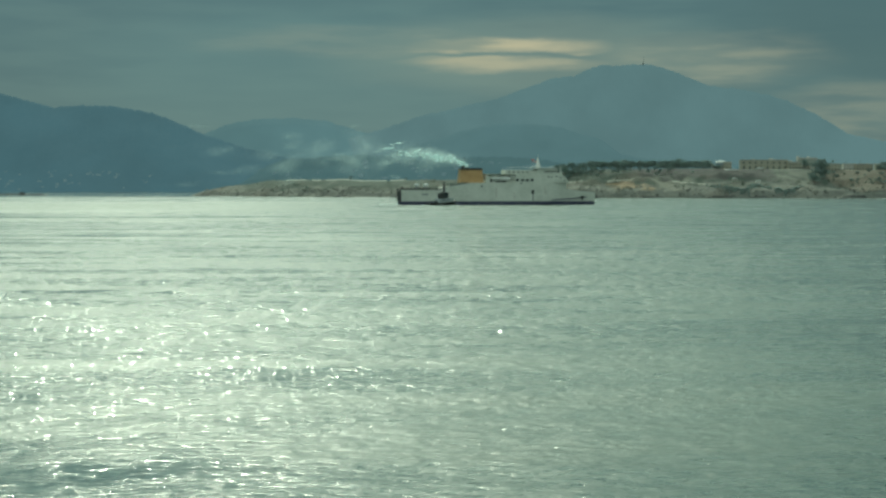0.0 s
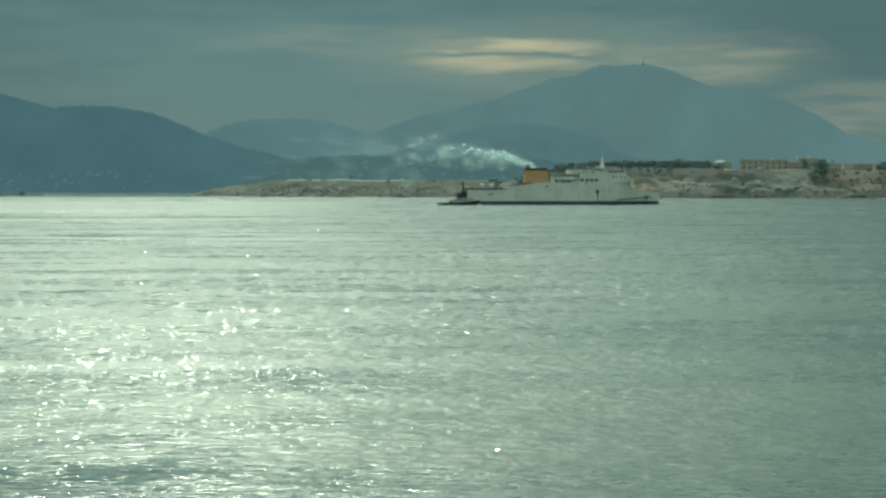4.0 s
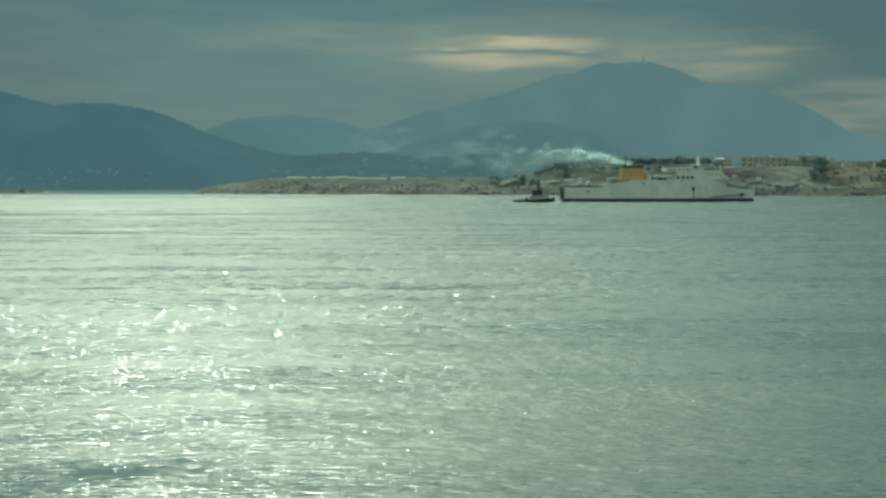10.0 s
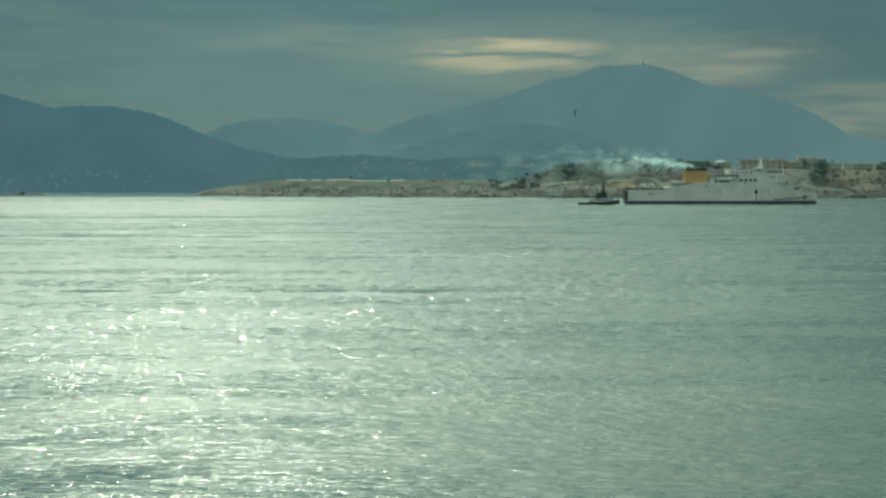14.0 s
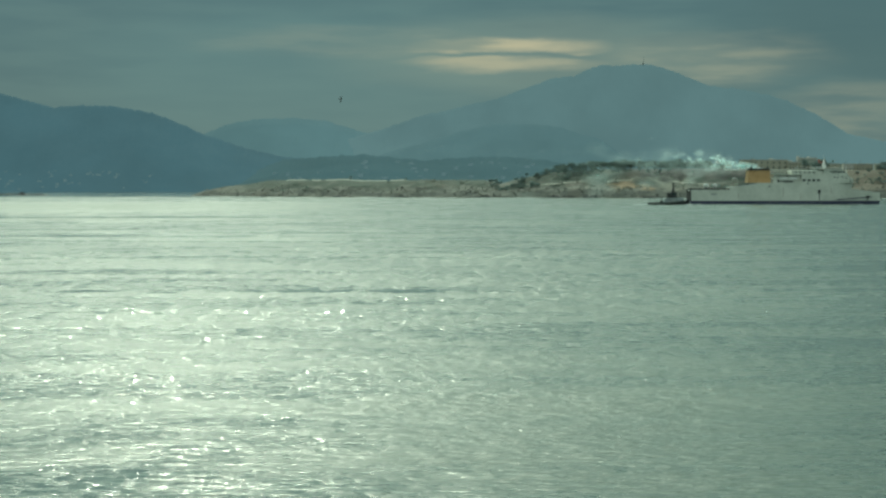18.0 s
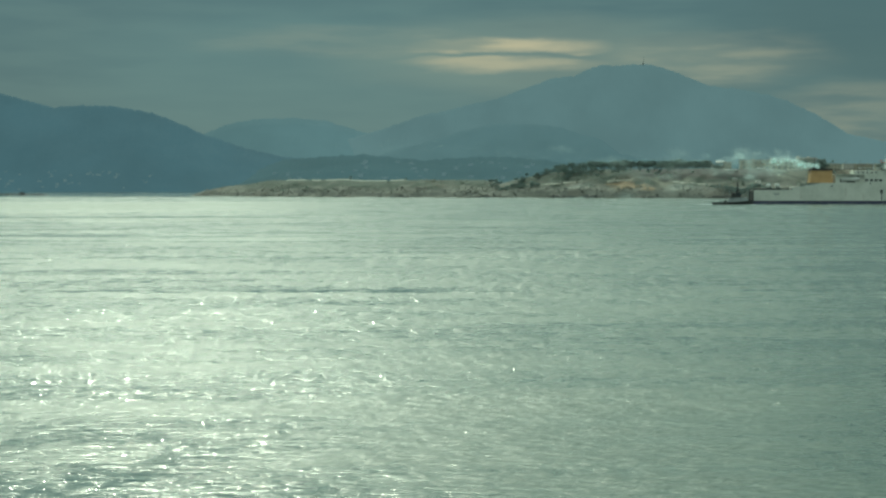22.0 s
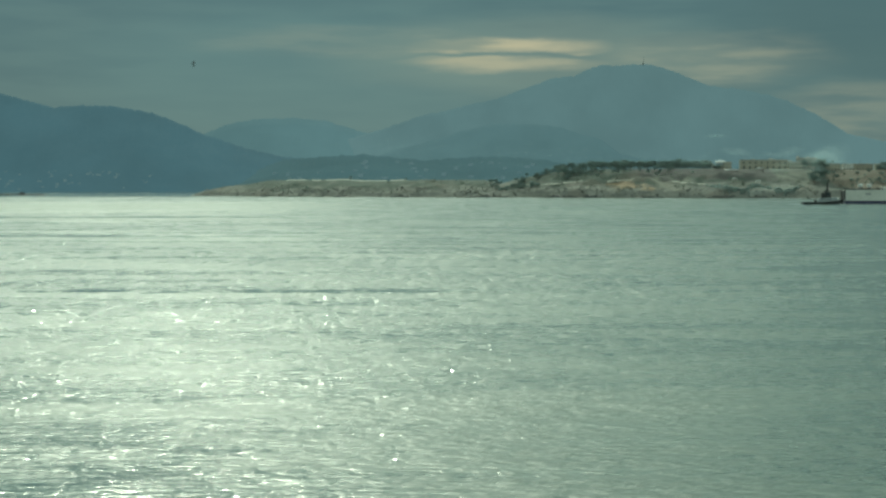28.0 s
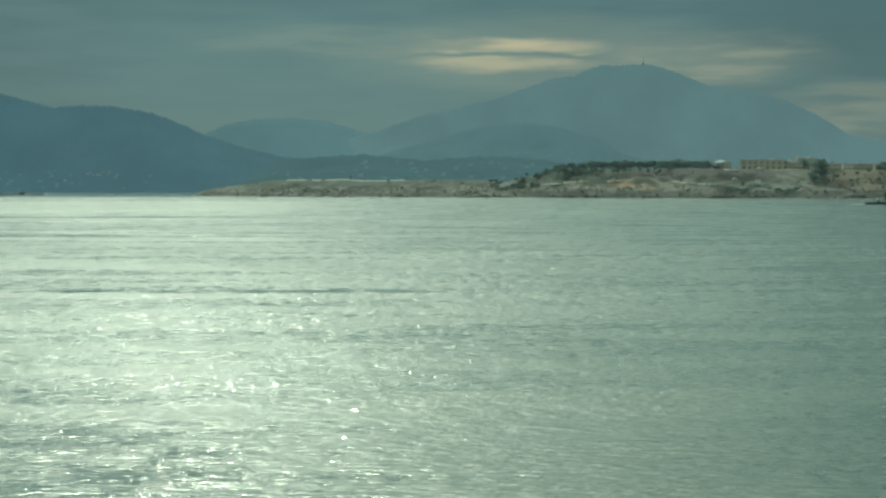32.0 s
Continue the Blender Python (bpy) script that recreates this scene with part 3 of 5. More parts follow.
def ridge_height(pairs, crest, front, back, rough, grain, seed):
    def height(x, y):
        d = y - crest
        s = max(0.0, 1 + d / front) if d < 0 else max(0.0, 1 - d / back)
        top = along(x, pairs)
        gully = fbm(x * grain, y * grain * 0.5, seed) * rough
        s = s ** 0.85
        jag = fbm(x * 0.05, 2.0, seed) * 2.0 + fbm(x * 0.14, 5.0, seed) * 1.7
        return -3 + (top + 3 + jag * min(1.0, max(0.0, top / 60))) * s + gully * min(1.0, max(0.0, top / 60)) * (0.25 + 0.75 * s * (1 - s) * 4) * (1 if s > 0 else 0)
    return height


MOUNT = [(-275, 95.8), (-177, 125.2), (-128, 139.9), (-42, 169.3), (20, 181.6), (118, 206.1), (204, 237.9), (247, 252.6), (277, 253.8), (339, 278.3), (382, 277.1), (437, 282.0), (474, 274.6), (529, 253.8), (578, 234.2), (633, 228.1), (689, 217.1), (744, 201.2), (805, 173.0), (840, 153.4), (879, 128.9), (916, 120.3), (962, 110.5), (1063, 100.7)]
PALE = [(-599, 96.5), (-525, 128.6), (-475, 148.4), (-413, 162.0), (-327, 164.5), (-252, 157.0), (-178, 133.6), (-104, 111.3), (-30, 96.5)]
SPUR = [(-196, 60.3), (-101, 93.8), (-29, 112.9), (43, 139.2), (103, 152.3), (175, 154.7), (235, 147.5), (318, 122.4), (390, 81.8), (498, 60.3)]
HILL = [(-1106, 246.4), (-989, 227.7), (-919, 207.8), (-866, 192.6), (-807, 178.6), (-755, 182.1), (-684, 181.0), (-602, 166.9), (-544, 144.7), (-497, 122.5), (-450, 106.1), (-391, 87.4), (-333, 74.5), (-263, 68.6), (-169, 47.5), (-98, 21.8)]
RIDGE = [(-452, -4.4), (-378, -0.7), (-331, 16.1), (-303, 40.4), (-265, 56.3), (-209, 61.0), (-135, 64.7), (-88, 61.0), (-41, 55.4), (15, 58.2), (62, 61.0), (136, 60.0), (174, 54.4), (239, 44.2), (342, 31.1), (482, 19.9)]

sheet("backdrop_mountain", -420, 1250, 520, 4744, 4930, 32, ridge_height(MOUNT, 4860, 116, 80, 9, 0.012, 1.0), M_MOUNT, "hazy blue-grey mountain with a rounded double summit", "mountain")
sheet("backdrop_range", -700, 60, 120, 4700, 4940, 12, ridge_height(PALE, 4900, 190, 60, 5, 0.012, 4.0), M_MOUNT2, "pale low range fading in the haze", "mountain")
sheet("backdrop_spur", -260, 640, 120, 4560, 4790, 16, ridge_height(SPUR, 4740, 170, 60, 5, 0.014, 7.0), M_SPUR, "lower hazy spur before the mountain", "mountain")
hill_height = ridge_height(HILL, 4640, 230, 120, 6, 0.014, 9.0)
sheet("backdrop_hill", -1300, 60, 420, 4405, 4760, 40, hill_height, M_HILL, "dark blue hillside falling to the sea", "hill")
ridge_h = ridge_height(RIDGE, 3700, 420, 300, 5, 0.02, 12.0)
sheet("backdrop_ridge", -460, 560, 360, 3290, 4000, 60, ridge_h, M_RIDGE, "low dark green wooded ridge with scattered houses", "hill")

COAST = [(-312, 2820), (-248, 2696), (-172, 2582), (-92, 2529), (-15, 2453), (47, 2429), (74, 2429), (128, 2337), (242, 2304), (352, 2261), (442, 2230), (509, 2200)]
TOP = [(-278, 8.6), (-259, 9.9), (-234, 13.0), (-215, 14.9), (-194, 19.3), (-165, 19.9), (-115, 20.2), (-65, 18.7), (-15, 19.6), (48, 19.3), (63, 14.9), (91, 22.4), (129, 29.3), (167, 31.2), (229, 31.8), (292, 31.8), (329, 31.2), (386, 31.2), (430, 30.6), (491, 29.9), (574, 29.9)]


def land_height(x, y):
    """The promontory: a rocky shore, a broken slope and a flat top."""
    coast = along(x, COAST) + fbm(x * 0.03, 3.1, 5.0) * 9
    d = y - coast
    if d < -12:
        return -3.0
    top = along(x * 2480 / max(y, 2000), TOP)
    bluff = min(1.0, max(0.0, (x + 20) / 160))          # the right-hand part is high and steep
    low = min(1.0, max(0.0, (d + 2) / 14)) * (4.5 + 4 * bluff + 3.5 * fbm(x * 0.05, y * 0.05, 2.0))
    s = min(1.0, max(0.0, d / (95 + 85 * bluff)))
    rise = s * s * (3 - 2 * s)
    gully = fbm(x * 0.022, y * 0.022, 1.0) * (3.0 + 6.0 * bluff) * (1 - abs(2 * rise - 1)) + fbm(x * 0.09, y * 0.09, 8.0) * 1.1 * (1 - rise * 0.75)
    if x > 250:
        ravine = math.exp(-((x - 408 - (y - 2300) * 0.25) / 16) ** 2) * 12 * (1 - abs(2 * rise - 1))
        gully -= ravine
    z = max(low * (1 - rise), 0) + top * rise + gully
    end = min(1.0, max(0.0, (x + 330) / 30))
    drop = min(1.0, max(0.0, (3050 - y) / 200))
    return -3 + (z + 3) * min(1.0, max(0.0, (d + 12) / 12)) * end * drop if d < 0 else -3 + (z + 3) * end * drop


def build_land():
    verts, faces = [], []
    xs = np.concatenate([np.arange(-340, 620, 3.2), np.arange(620, 900, 20)])
    depths = np.concatenate([np.arange(-14, 40, 2.4), np.arange(40, 260, 4.5), np.arange(260, 800, 30)])
    for d in depths:
        for x in xs:
            y = along(x, COAST) + d
            verts.append((float(x), float(y), land_height(float(x), float(y))))
    n = len(xs)
    for j in range(len(depths) - 1):
        for i in range(n - 1):
            k = j * n + i
            faces.append((k, k + 1, k + n + 1, k + n))
    return tagged(new("ground", raw_mesh("ground", verts, faces, M_LAND)), "dry stony promontory with pale broken bluffs", "headland", kind="structure")


ground = build_land()


def on_land(x, d):
    y = along(x, COAST) + d
    return (x, y, land_height(x, y))


def stuff(name, data, material, label, category):
    return tagged(new(name, raw_mesh(name, data[0], data[1], material, smooth=False)), label, category, kind="stuff")


def shore_place(low, high):
    def place(rng):
        x = rng.uniform(-305, 560)
        p = on_land(x, rng.uniform(low, high))
        return None if p[2] < -0.8 else p
    return place


def slope_place(rng):
    x = rng.uniform(-300, 560)
    p = on_land(x, rng.uniform(12, 150 if x > 0 else 110))
    if fbm(p[0] * 0.03, p[1] * 0.03, 3.0) + rng.uniform(-0.3, 0.3) < (0.34 if x > -20 else 0.60):
        return None
    return (p[0], p[1], p[2] + 0.2)


stuff("wet_boulders", lumps(2600, shore_place(-5, -0.5), lambda r: r.uniform(0.7, 1.6), 11), M_WETROCK, "dark wet boulders along the waterline", "rocks")
stuff("dry_boulders", lumps(1300, shore_place(2, 40), lambda r: r.uniform(0.5, 2.0), 12), M_ROCK, "pale broken rocks strewn above the shore", "rocks")
def surf_place(rng):
    """Just off the rocks, where the swell breaks."""
    x = rng.uniform(-300, 560)
    if fbm(x * 0.02, 7.0, 4.0) + rng.uniform(-0.4, 0.4) < -0.15:
        return None
    d = next((k for k in range(-13, 8) if on_land(x, k)[2] > 0.05), -6)
    return (x, along(x, COAST) + d - rng.uniform(0.5, 3.0), 0.05)


stuff("surf", lumps(900, surf_place, lambda r: r.uniform(0.5, 1.3), 19, 0.22), M_FOAM, "thin white line of surf along the rocks", "surf")


def hedge_place(rng):
    """A thick dark row of bushes half-way down the slope below the long building."""
    x = rng.uniform(282, 366) + rng.gauss(0, 4)
    for d in range(10, 150, 4):
        p = on_land(x, d)
        if p[2] > 9.0 + 2.5 * math.sin(x * 0.14):
            break
    p = on_land(x, d + rng.gauss(0, 4))
    return (p[0], p[1], p[2] + rng.uniform(0.0, 1.6))


stuff("bushes", lumps(420, hedge_place, lambda r: r.uniform(0.6, 1.5), 16, 0.8), M_LEAF, "dark bushes in a row on the slope", "bushes")
stuff("scrub", lumps(5200, slope_place, lambda r: r.uniform(0.5, 1.8), 13, 0.5), M_SCRUB, "low dry green scrub over the slopes", "scrub")


# ---------------------------------------------------------------- trees
def tree_model(height, spread, seed):
    """Trunk with limbs, and a crown of many small clumps of leaves."""
    rng = random.Random(seed)
    tree = new("pine_tree")
    bm = bmesh.new()
    lean = rng.uniform(-0.06, 0.06) * height
    fork = height * 0.42
    rod(bm, (0, 0, -0.6), (lean * 0.5, 0, fork), height * 0.035, height * 0.024)
    rod(bm, (lean * 0.5, 0, fork), (lean, 0, height * 0.86), height * 0.024, height * 0.008)
    tips = [(lean, 0, height * 0.86)]
    for i in range(7):
        a = i * 2.4 + rng.uniform(-0.4, 0.4)
        z = fork + (height * 0.85 - fork) * (i / 7)
        reach = spread * rng.uniform(0.55, 0.95) * (1 - 0.45 * i / 7)
        tip = (lean + math.cos(a) * reach, math.sin(a) * reach, z + height * 0.13)
        rod(bm, (lean * 0.6, 0, z), tip, height * 0.013, height * 0.004, 5)
        tips.append(tip)
    part("trunk", bm, M_BARK, tree)

    def place(r):
        t = r.choice(tips)
        s = spread * 0.42
        return (t[0] + r.gauss(0, s), t[1] + r.gauss(0, s), min(height, t[2] + r.gauss(0, height * 0.09)))
    data = lumps(120, place, lambda r: r.uniform(0.05, 0.105) * height, seed + 50, 0.75)
    crown = new("crown", raw_mesh("crown", data[0], data[1], M_LEAF, smooth=False))
    crown.parent = tree
    return tagged(tree, "hazy grey-green pine tree on the dry headland", "tree", "trees on the headland")


MODELS = [tree_model(8.5, 3.4, 1), tree_model(7.0, 3.8, 2), tree_model(9.5, 3.0, 3), tree_model(6.0, 3.2, 4)]


def plant_trees():
    rng = random.Random(21)
    spots = []
    for _ in range(95):                                     # the long belt of pines on the flat top
        spots.append((rng.uniform(168.8, 309.14), rng.uniform(2520, 2640), rng.uniform(0.85, 1.15)))
    for _ in range(60):                                     # lower growth along the edge of the flat top
        spots.append((rng.uniform(160.39, 317.03), rng.uniform(2425, 2500), rng.uniform(0.4, 0.62)))
    for _ in range(16):                                     # single trees before the belt
        spots.append((rng.uniform(126.95, 164.84), rng.uniform(2440, 2560), rng.uniform(0.7, 1.0)))
    for px in (152.87, 156.63, 137.21, 142.85):
        spots.append((px, 2480, 1.0))
    spots += [(260.85, 2500, 1.45), (263.9, 2505, 1.3)]
    for px in (399.23, 404.12, 395.56, 407.18, 401.67, 393.12):   # the dark clump between the buildings
        spots.append((px + rng.uniform(-2, 2), rng.uniform(2390, 2440), rng.uniform(0.9, 1.25)))
    for _ in range(4):
        spots.append((rng.uniform(385.16, 400.66), rng.uniform(2310, 2390), rng.uniform(0.8, 1.3)))
    for px, py, s in ((396.5, 2356, 1.4), (399.5, 2362, 2.0), (401.0, 2352, 1.1), (394.0, 2366, 0.9), (397.0, 2338, 0.8)):   # the tall group in the ravine
        spots.append((px, py, s))
    for _ in range(14):                                     # the dark group past the last houses
        spots.append((rng.uniform(462.0, 490.0), rng.uniform(2340, 2400), rng.uniform(0.7, 1.1)))
    for _ in range(24):
        spots.append((rng.uniform(338.94, 509.72), rng.uniform(2590, 2680), rng.uniform(0.8, 1.1)))
    for _ in range(26):
        spots.append((rng.uniform(409.69, 461.49), rng.uniform(2290, 2380), rng.uniform(0.35, 0.55)))
    for _ in range(8):                                     # scattered along the low tongue and the cove
        spots.append((rng.uniform(-256.11, 113.83), rng.uniform(2560, 2720), rng.uniform(0.3, 0.5)))
    for _ in range(60):                                     # growth climbing from the cove to the flat top
        x = rng.uniform(100.87, 174.18)
        spots.append((x, along(x, COAST) + rng.uniform(95, 170), rng.uniform(0.32, 0.60)))
    for _ in range(46):                                     # dense low growth in the cove
        x = rng.uniform(52.63, 105.26)
        spots.append((x, along(x, COAST) + rng.uniform(18, 120), rng.uniform(0.40, 0.70)))
    for i, (x, y, s) in enumerate(spots):
        src = MODELS[i % 4]
        ob = src if i < 4 else copy_thing(src, pose(x, y, land_height(x, y) - 0.15, 0, 0, rng.uniform(0, 360)))
        ob.matrix_basis = pose(x, y, land_height(x, y) - 0.15, 0, 0, rng.uniform(0, 360)) @ Matrix.Scale(s, 4)


plant_trees()


# ---------------------------------------------------------------- buildings
def pane_mesh(w, h):
    bm = bmesh.new()
    box(bm, -w / 2, w / 2, -0.05, 0.05, 0, h)
    return mesh_of("pane", bm, M_HAZEGLASS)


def building(name, x, y, w, depth, floors, bays, storey, material, label, opening=0.5, roof_items=0, seed=0, parapet=0.7, sink=2.0):
    """A flat-roofed block with openings that go through its front wall and dark glass set back in them."""
    rng = random.Random(seed)
    z = land_height(x, y)
    ob = new(name)
    ob.matrix_basis = pose(x, y, z)
    tagged(ob, label, "building", "buildings on the headland")
    height = floors * storey
    bay = w / bays
    bm = bmesh.new()
    box(bm, -w / 2, w / 2, 0.5, depth, -sink, height)        # body behind the front wall
    box(bm, -w / 2, w / 2, 0, 0.5, -sink, 0.0)
    wide = bay * opening
    for f in range(floors):
        base = f * storey
        sill, head = (0.1 if f == 0 else 0.26 * storey), storey * 0.72
        for b in range(bays + 1):
            c = -w / 2 + b * bay
            box(bm, max(-w / 2, c - (bay - wide) / 2), min(w / 2, c + (bay - wide) / 2), 0, 0.5, base, base + storey)
        for b in range(bays):
            c = -w / 2 + (b + 0.5) * bay
            box(bm, c - wide / 2, c + wide / 2, 0.02, 0.5, base, base + sill)
            box(bm, c - wide / 2, c + wide / 2, 0.02, 0.5, base + head, base + storey)
    part("wall", bm, material, ob)
    bm = bmesh.new()
    box(bm, -w / 2 - 0.25, w / 2 + 0.25, -0.25, depth + 0.25, height, height + 0.3)
    for x0, x1, y0, y1 in ((-w / 2, w / 2, -0.1, 0.15), (-w / 2, w / 2, depth - 0.2, depth + 0.1), (-w / 2, -w / 2 + 0.25, 0.15, depth - 0.2), (w / 2 - 0.25, w / 2, 0.15, depth - 0.2)):
        box(bm, x0, x1, y0, y1, height + 0.3, height + 0.3 + parapet)
    part("roof", bm, M_CONCRETE, ob)
    for f in range(floors):
        sill, head = (0.1 if f == 0 else 0.26 * storey), storey * 0.72
        me = pane_mesh(wide, head - sill)
        for b in range(bays):
            shared("window", me, ob, -w / 2 + (b + 0.5) * bay, 0.38, f * storey + sill)
    for i in range(roof_items):
        bm = bmesh.new()
        cx, s = rng.uniform(-w * 0.45, w * 0.45), rng.uniform(0.8, 1.8)
        cy = rng.uniform(depth * 0.3, depth * 0.8)
        if i % 3 == 0:
            rod(bm, (cx, cy, height + 0.3), (cx, cy, height + 3.5 + s), 0.12, 0.08)
            rod(bm, (cx - 0.9, cy, height + 3 + s), (cx + 0.9, cy, height + 3 + s), 0.08)
            part("aerial", bm, M_STEEL, ob)
        else:
            box(bm, cx - s, cx + s, cy - s, cy + s, height + 0.3, height + 0.5 + s * 1.2, 0.1)
            part("roof_tank", bm, M_PLASTER, ob)
    return ob


building("long_building", 356.5, 2480, 382.81 - 330.18, 14, 2, 8, 5.0, M_SAND, "long sand-coloured two-storey block with dark windows on the headland", 0.34, 7, 1)
building("terrace_building", 393.75, 2470, 24, 12, 2, 7, 3.6, M_SAND, "sandy two-storey block with deep dark openings", 0.62, 3, 2)
building("upper_building", 410, 2520, 22, 10, 4, 6, 3.2, M_PLASTER, "pale upper block behind the terrace", 0.5, 4, 3)
building("villa", 315.77, 2480, 8, 9, 2, 3, 3.6, M_SAND, "small sunlit sandy house among pines", 0.4, 1, 4)
building("low_house", 307.58, 2500, 13, 9, 1, 4, 4.0, M_PLASTER, "low house beside the pines", 0.4, 0, 5)
building("roadside_house", 417.76, 2400, 17, 9, 2, 5, 3.0, M_SAND, "low sandy house at the edge of the bluff", 0.4, 1, 6)
building("roadside_house", 438.97, 2420, 13, 9, 2, 4, 2.9, M_PLASTER, "low pale house behind scrub", 0.45, 1, 7)
building("roadside_house", 454.2, 2410, 18, 9, 2, 6, 2.8, M_SAND, "long low sandy house above the slope", 0.4, 2, 8)
building("roadside_house", 476.39, 2430, 14, 9, 2, 4, 3.1, M_SAND, "sandy house with a flat roof", 0.4, 1, 9)


def domed_roof():
    ob = new("dome_canopy")
    x, y = 308.87, 2490
    z = land_height(x, y)
    ob.matrix_basis = pose(x, y, z)
    tagged(ob, "low white domed canopy on posts beside the house", "canopy")
    bm = bmesh.new()
    ball(bm, (0, 0, 7.4), 6.5, 1, 0.8, 0.28, 20)
    part("canopy", bm, M_WHITE, ob, smooth=True)
    for dx in (-5, 5):
        for dy in (-3.6, 3.6):
            bm = bmesh.new()
            rod(bm, (dx, dy, -1), (dx, dy, 7.6), 0.18)
            part("post", bm, M_STEEL, ob)


domed_roof()


def awning(x, y, w, deep, h):
    """A low pale roof on posts at the edge of the flat top."""
    ob = new("awning")
    z = max(land_height(x - w / 2, y), land_height(x + w / 2, y))
    ob.matrix_basis = pose(x, y, z)
    tagged(ob, "low white awning on posts before the sandy block", "awning")
    bm = bmesh.new()
    prism(bm, [(-w / 2, h), (-w * 0.1, h + 1.1), (w * 0.15, h + 1.1), (w / 2, h + 0.1), (w / 2, h - 0.15), (-w / 2, h - 0.25)], 0, deep)
    part("canopy", bm, M_WHITE, ob)
    for dx in (-w / 2 + 0.4, 0.0, w / 2 - 0.4):
        for dy in (0.3, deep - 0.3):
            bm = bmesh.new()
            rod(bm, (dx, dy, -2.5), (dx, dy, h), 0.14)
            part("post", bm, M_STEEL, ob)


awning(310.5, 2408, 15.0, 6, 1.6)
awning(343.0, 2420, 9.0, 5, 1.4)


def slope_shed(x, z_at):
    for d in range(8, 190, 2):
        p = on_land(x, d)
        if p[2] >= z_at:
            break
    ob = new("shed")
    ob.matrix_basis = pose(p[0], p[1], p[2])
    tagged(ob, "small white shed on the stony slope", "shed")
    bm = bmesh.new()
    box(bm, -2.6, 2.6, 0, 4, -1.5, 2.4)
    part("wall", bm, M_PLASTER, ob)
    bm = bmesh.new()
    prism(bm, [(-2.9, 2.41), (2.9, 2.41), (0, 3.5)], -0.3, 4.3)
    part("roof", bm, M_WHITE, ob)


slope_shed(306.0, 18.0)
slope_shed(328.0, 15.5)


def track(x0, z0, x1, z1):
    """A pale track cut along the slope between two heights."""
    bm = bmesh.new()
    n = int(abs(x1 - x0) / 4) + 2
    rings = []
    for i in range(n + 1):
        x, want = x0 + (x1 - x0) * i / n, z0 + (z1 - z0) * i / n
        for d in range(6, 200, 2):
            p = on_land(x, d)
            if p[2] >= want:
                break
        z = p[2]
        rings.append([(x, p[1] - 1.2, z - 1.5), (x, p[1] - 1.0, z + 0.25), (x, p[1] + 3.2, z + 0.9), (x, p[1] + 3.2, z - 1.5)])
    loft(bm, rings)
    ob = part("track", bm, M_PALEROAD, None)
    tagged(ob, "pale dirt track cut along the dry slope", "track", kind="structure")


track(96, 12.0, 150, 17.5)
track(244, 16.5, 276, 14.0)
track(176, 17.0, 205, 19.0)


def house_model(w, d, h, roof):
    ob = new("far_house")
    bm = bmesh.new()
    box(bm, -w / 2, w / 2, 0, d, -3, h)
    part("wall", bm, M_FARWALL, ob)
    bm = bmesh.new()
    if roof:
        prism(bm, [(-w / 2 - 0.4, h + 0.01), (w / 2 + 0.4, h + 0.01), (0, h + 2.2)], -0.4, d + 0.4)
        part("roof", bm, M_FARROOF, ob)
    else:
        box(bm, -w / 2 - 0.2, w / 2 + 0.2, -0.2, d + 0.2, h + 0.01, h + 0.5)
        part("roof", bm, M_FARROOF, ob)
    bm = bmesh.new()
    box(bm, -0.45, 0.45, -0.05, 0.05, 0, 1.2)
    me = mesh_of("pane", bm, M_FARROOF)
    for i in range(3):
        for f in range(int(h // 3)):
            shared("window", me, ob, -w / 3 + i * w / 3, -0.03, f * 3 + 1)
    return tagged(ob, "small pale house on the distant hillside", "house", "houses on the far hillsides")


def place_houses():
    rng = random.Random(5)
    models = [house_model(12, 9, 6.2, True), house_model(9, 8, 3.4, True), house_model(16, 9, 6.2, False), house_model(11, 8, 9.3, False)]
    spots = []
    for _ in range(34):
        spots.append((rng.uniform(-129.51, 149.3), rng.uniform(3420, 3640), ridge_h))
    for _ in range(8):
        spots.append((rng.uniform(-268.8, -127.33), rng.uniform(3400, 3500), ridge_h))
    for _ in range(36):
        spots.append((rng.uniform(-887.34, -581.75), rng.uniform(4414, 4452), hill_height))
    for i, (x, y, h) in enumerate(spots):
        m = pose(x, y, h(x, y) - 0.3, 0, 0, rng.uniform(-25, 25)) @ Matrix.Scale(rng.uniform(0.3, 0.6), 4)
        if i < 4:
            models[i].matrix_basis = m
        else:
            copy_thing(models[rng.randrange(4)], m).matrix_basis = m


place_houses()


def summit_mast():
    x, y = 434.46, 4858
    ob = new("summit_mast")
    z = 280.64 - 2
    ob.matrix_basis = pose(x, y, z)
    tagged(ob, "thin grey transmitter mast on the mountain top", "mast")
    bm = bmesh.new()
    rod(bm, (0, 0, -6), (0, 0, 7), 0.8, 0.6)
    part("shaft", bm, M_STEEL, ob)
    bm = bmesh.new()
    rod(bm, (0, 0, 7), (0, 0, 13), 0.4, 0.25)
    part("aerial", bm, M_STEEL, ob)
    bm = bmesh.new()
    box(bm, -3.0, -0.9, -1, 1, -4, 0.5)
    part("hut", bm, M_CONCRETE, ob)


summit_mast()


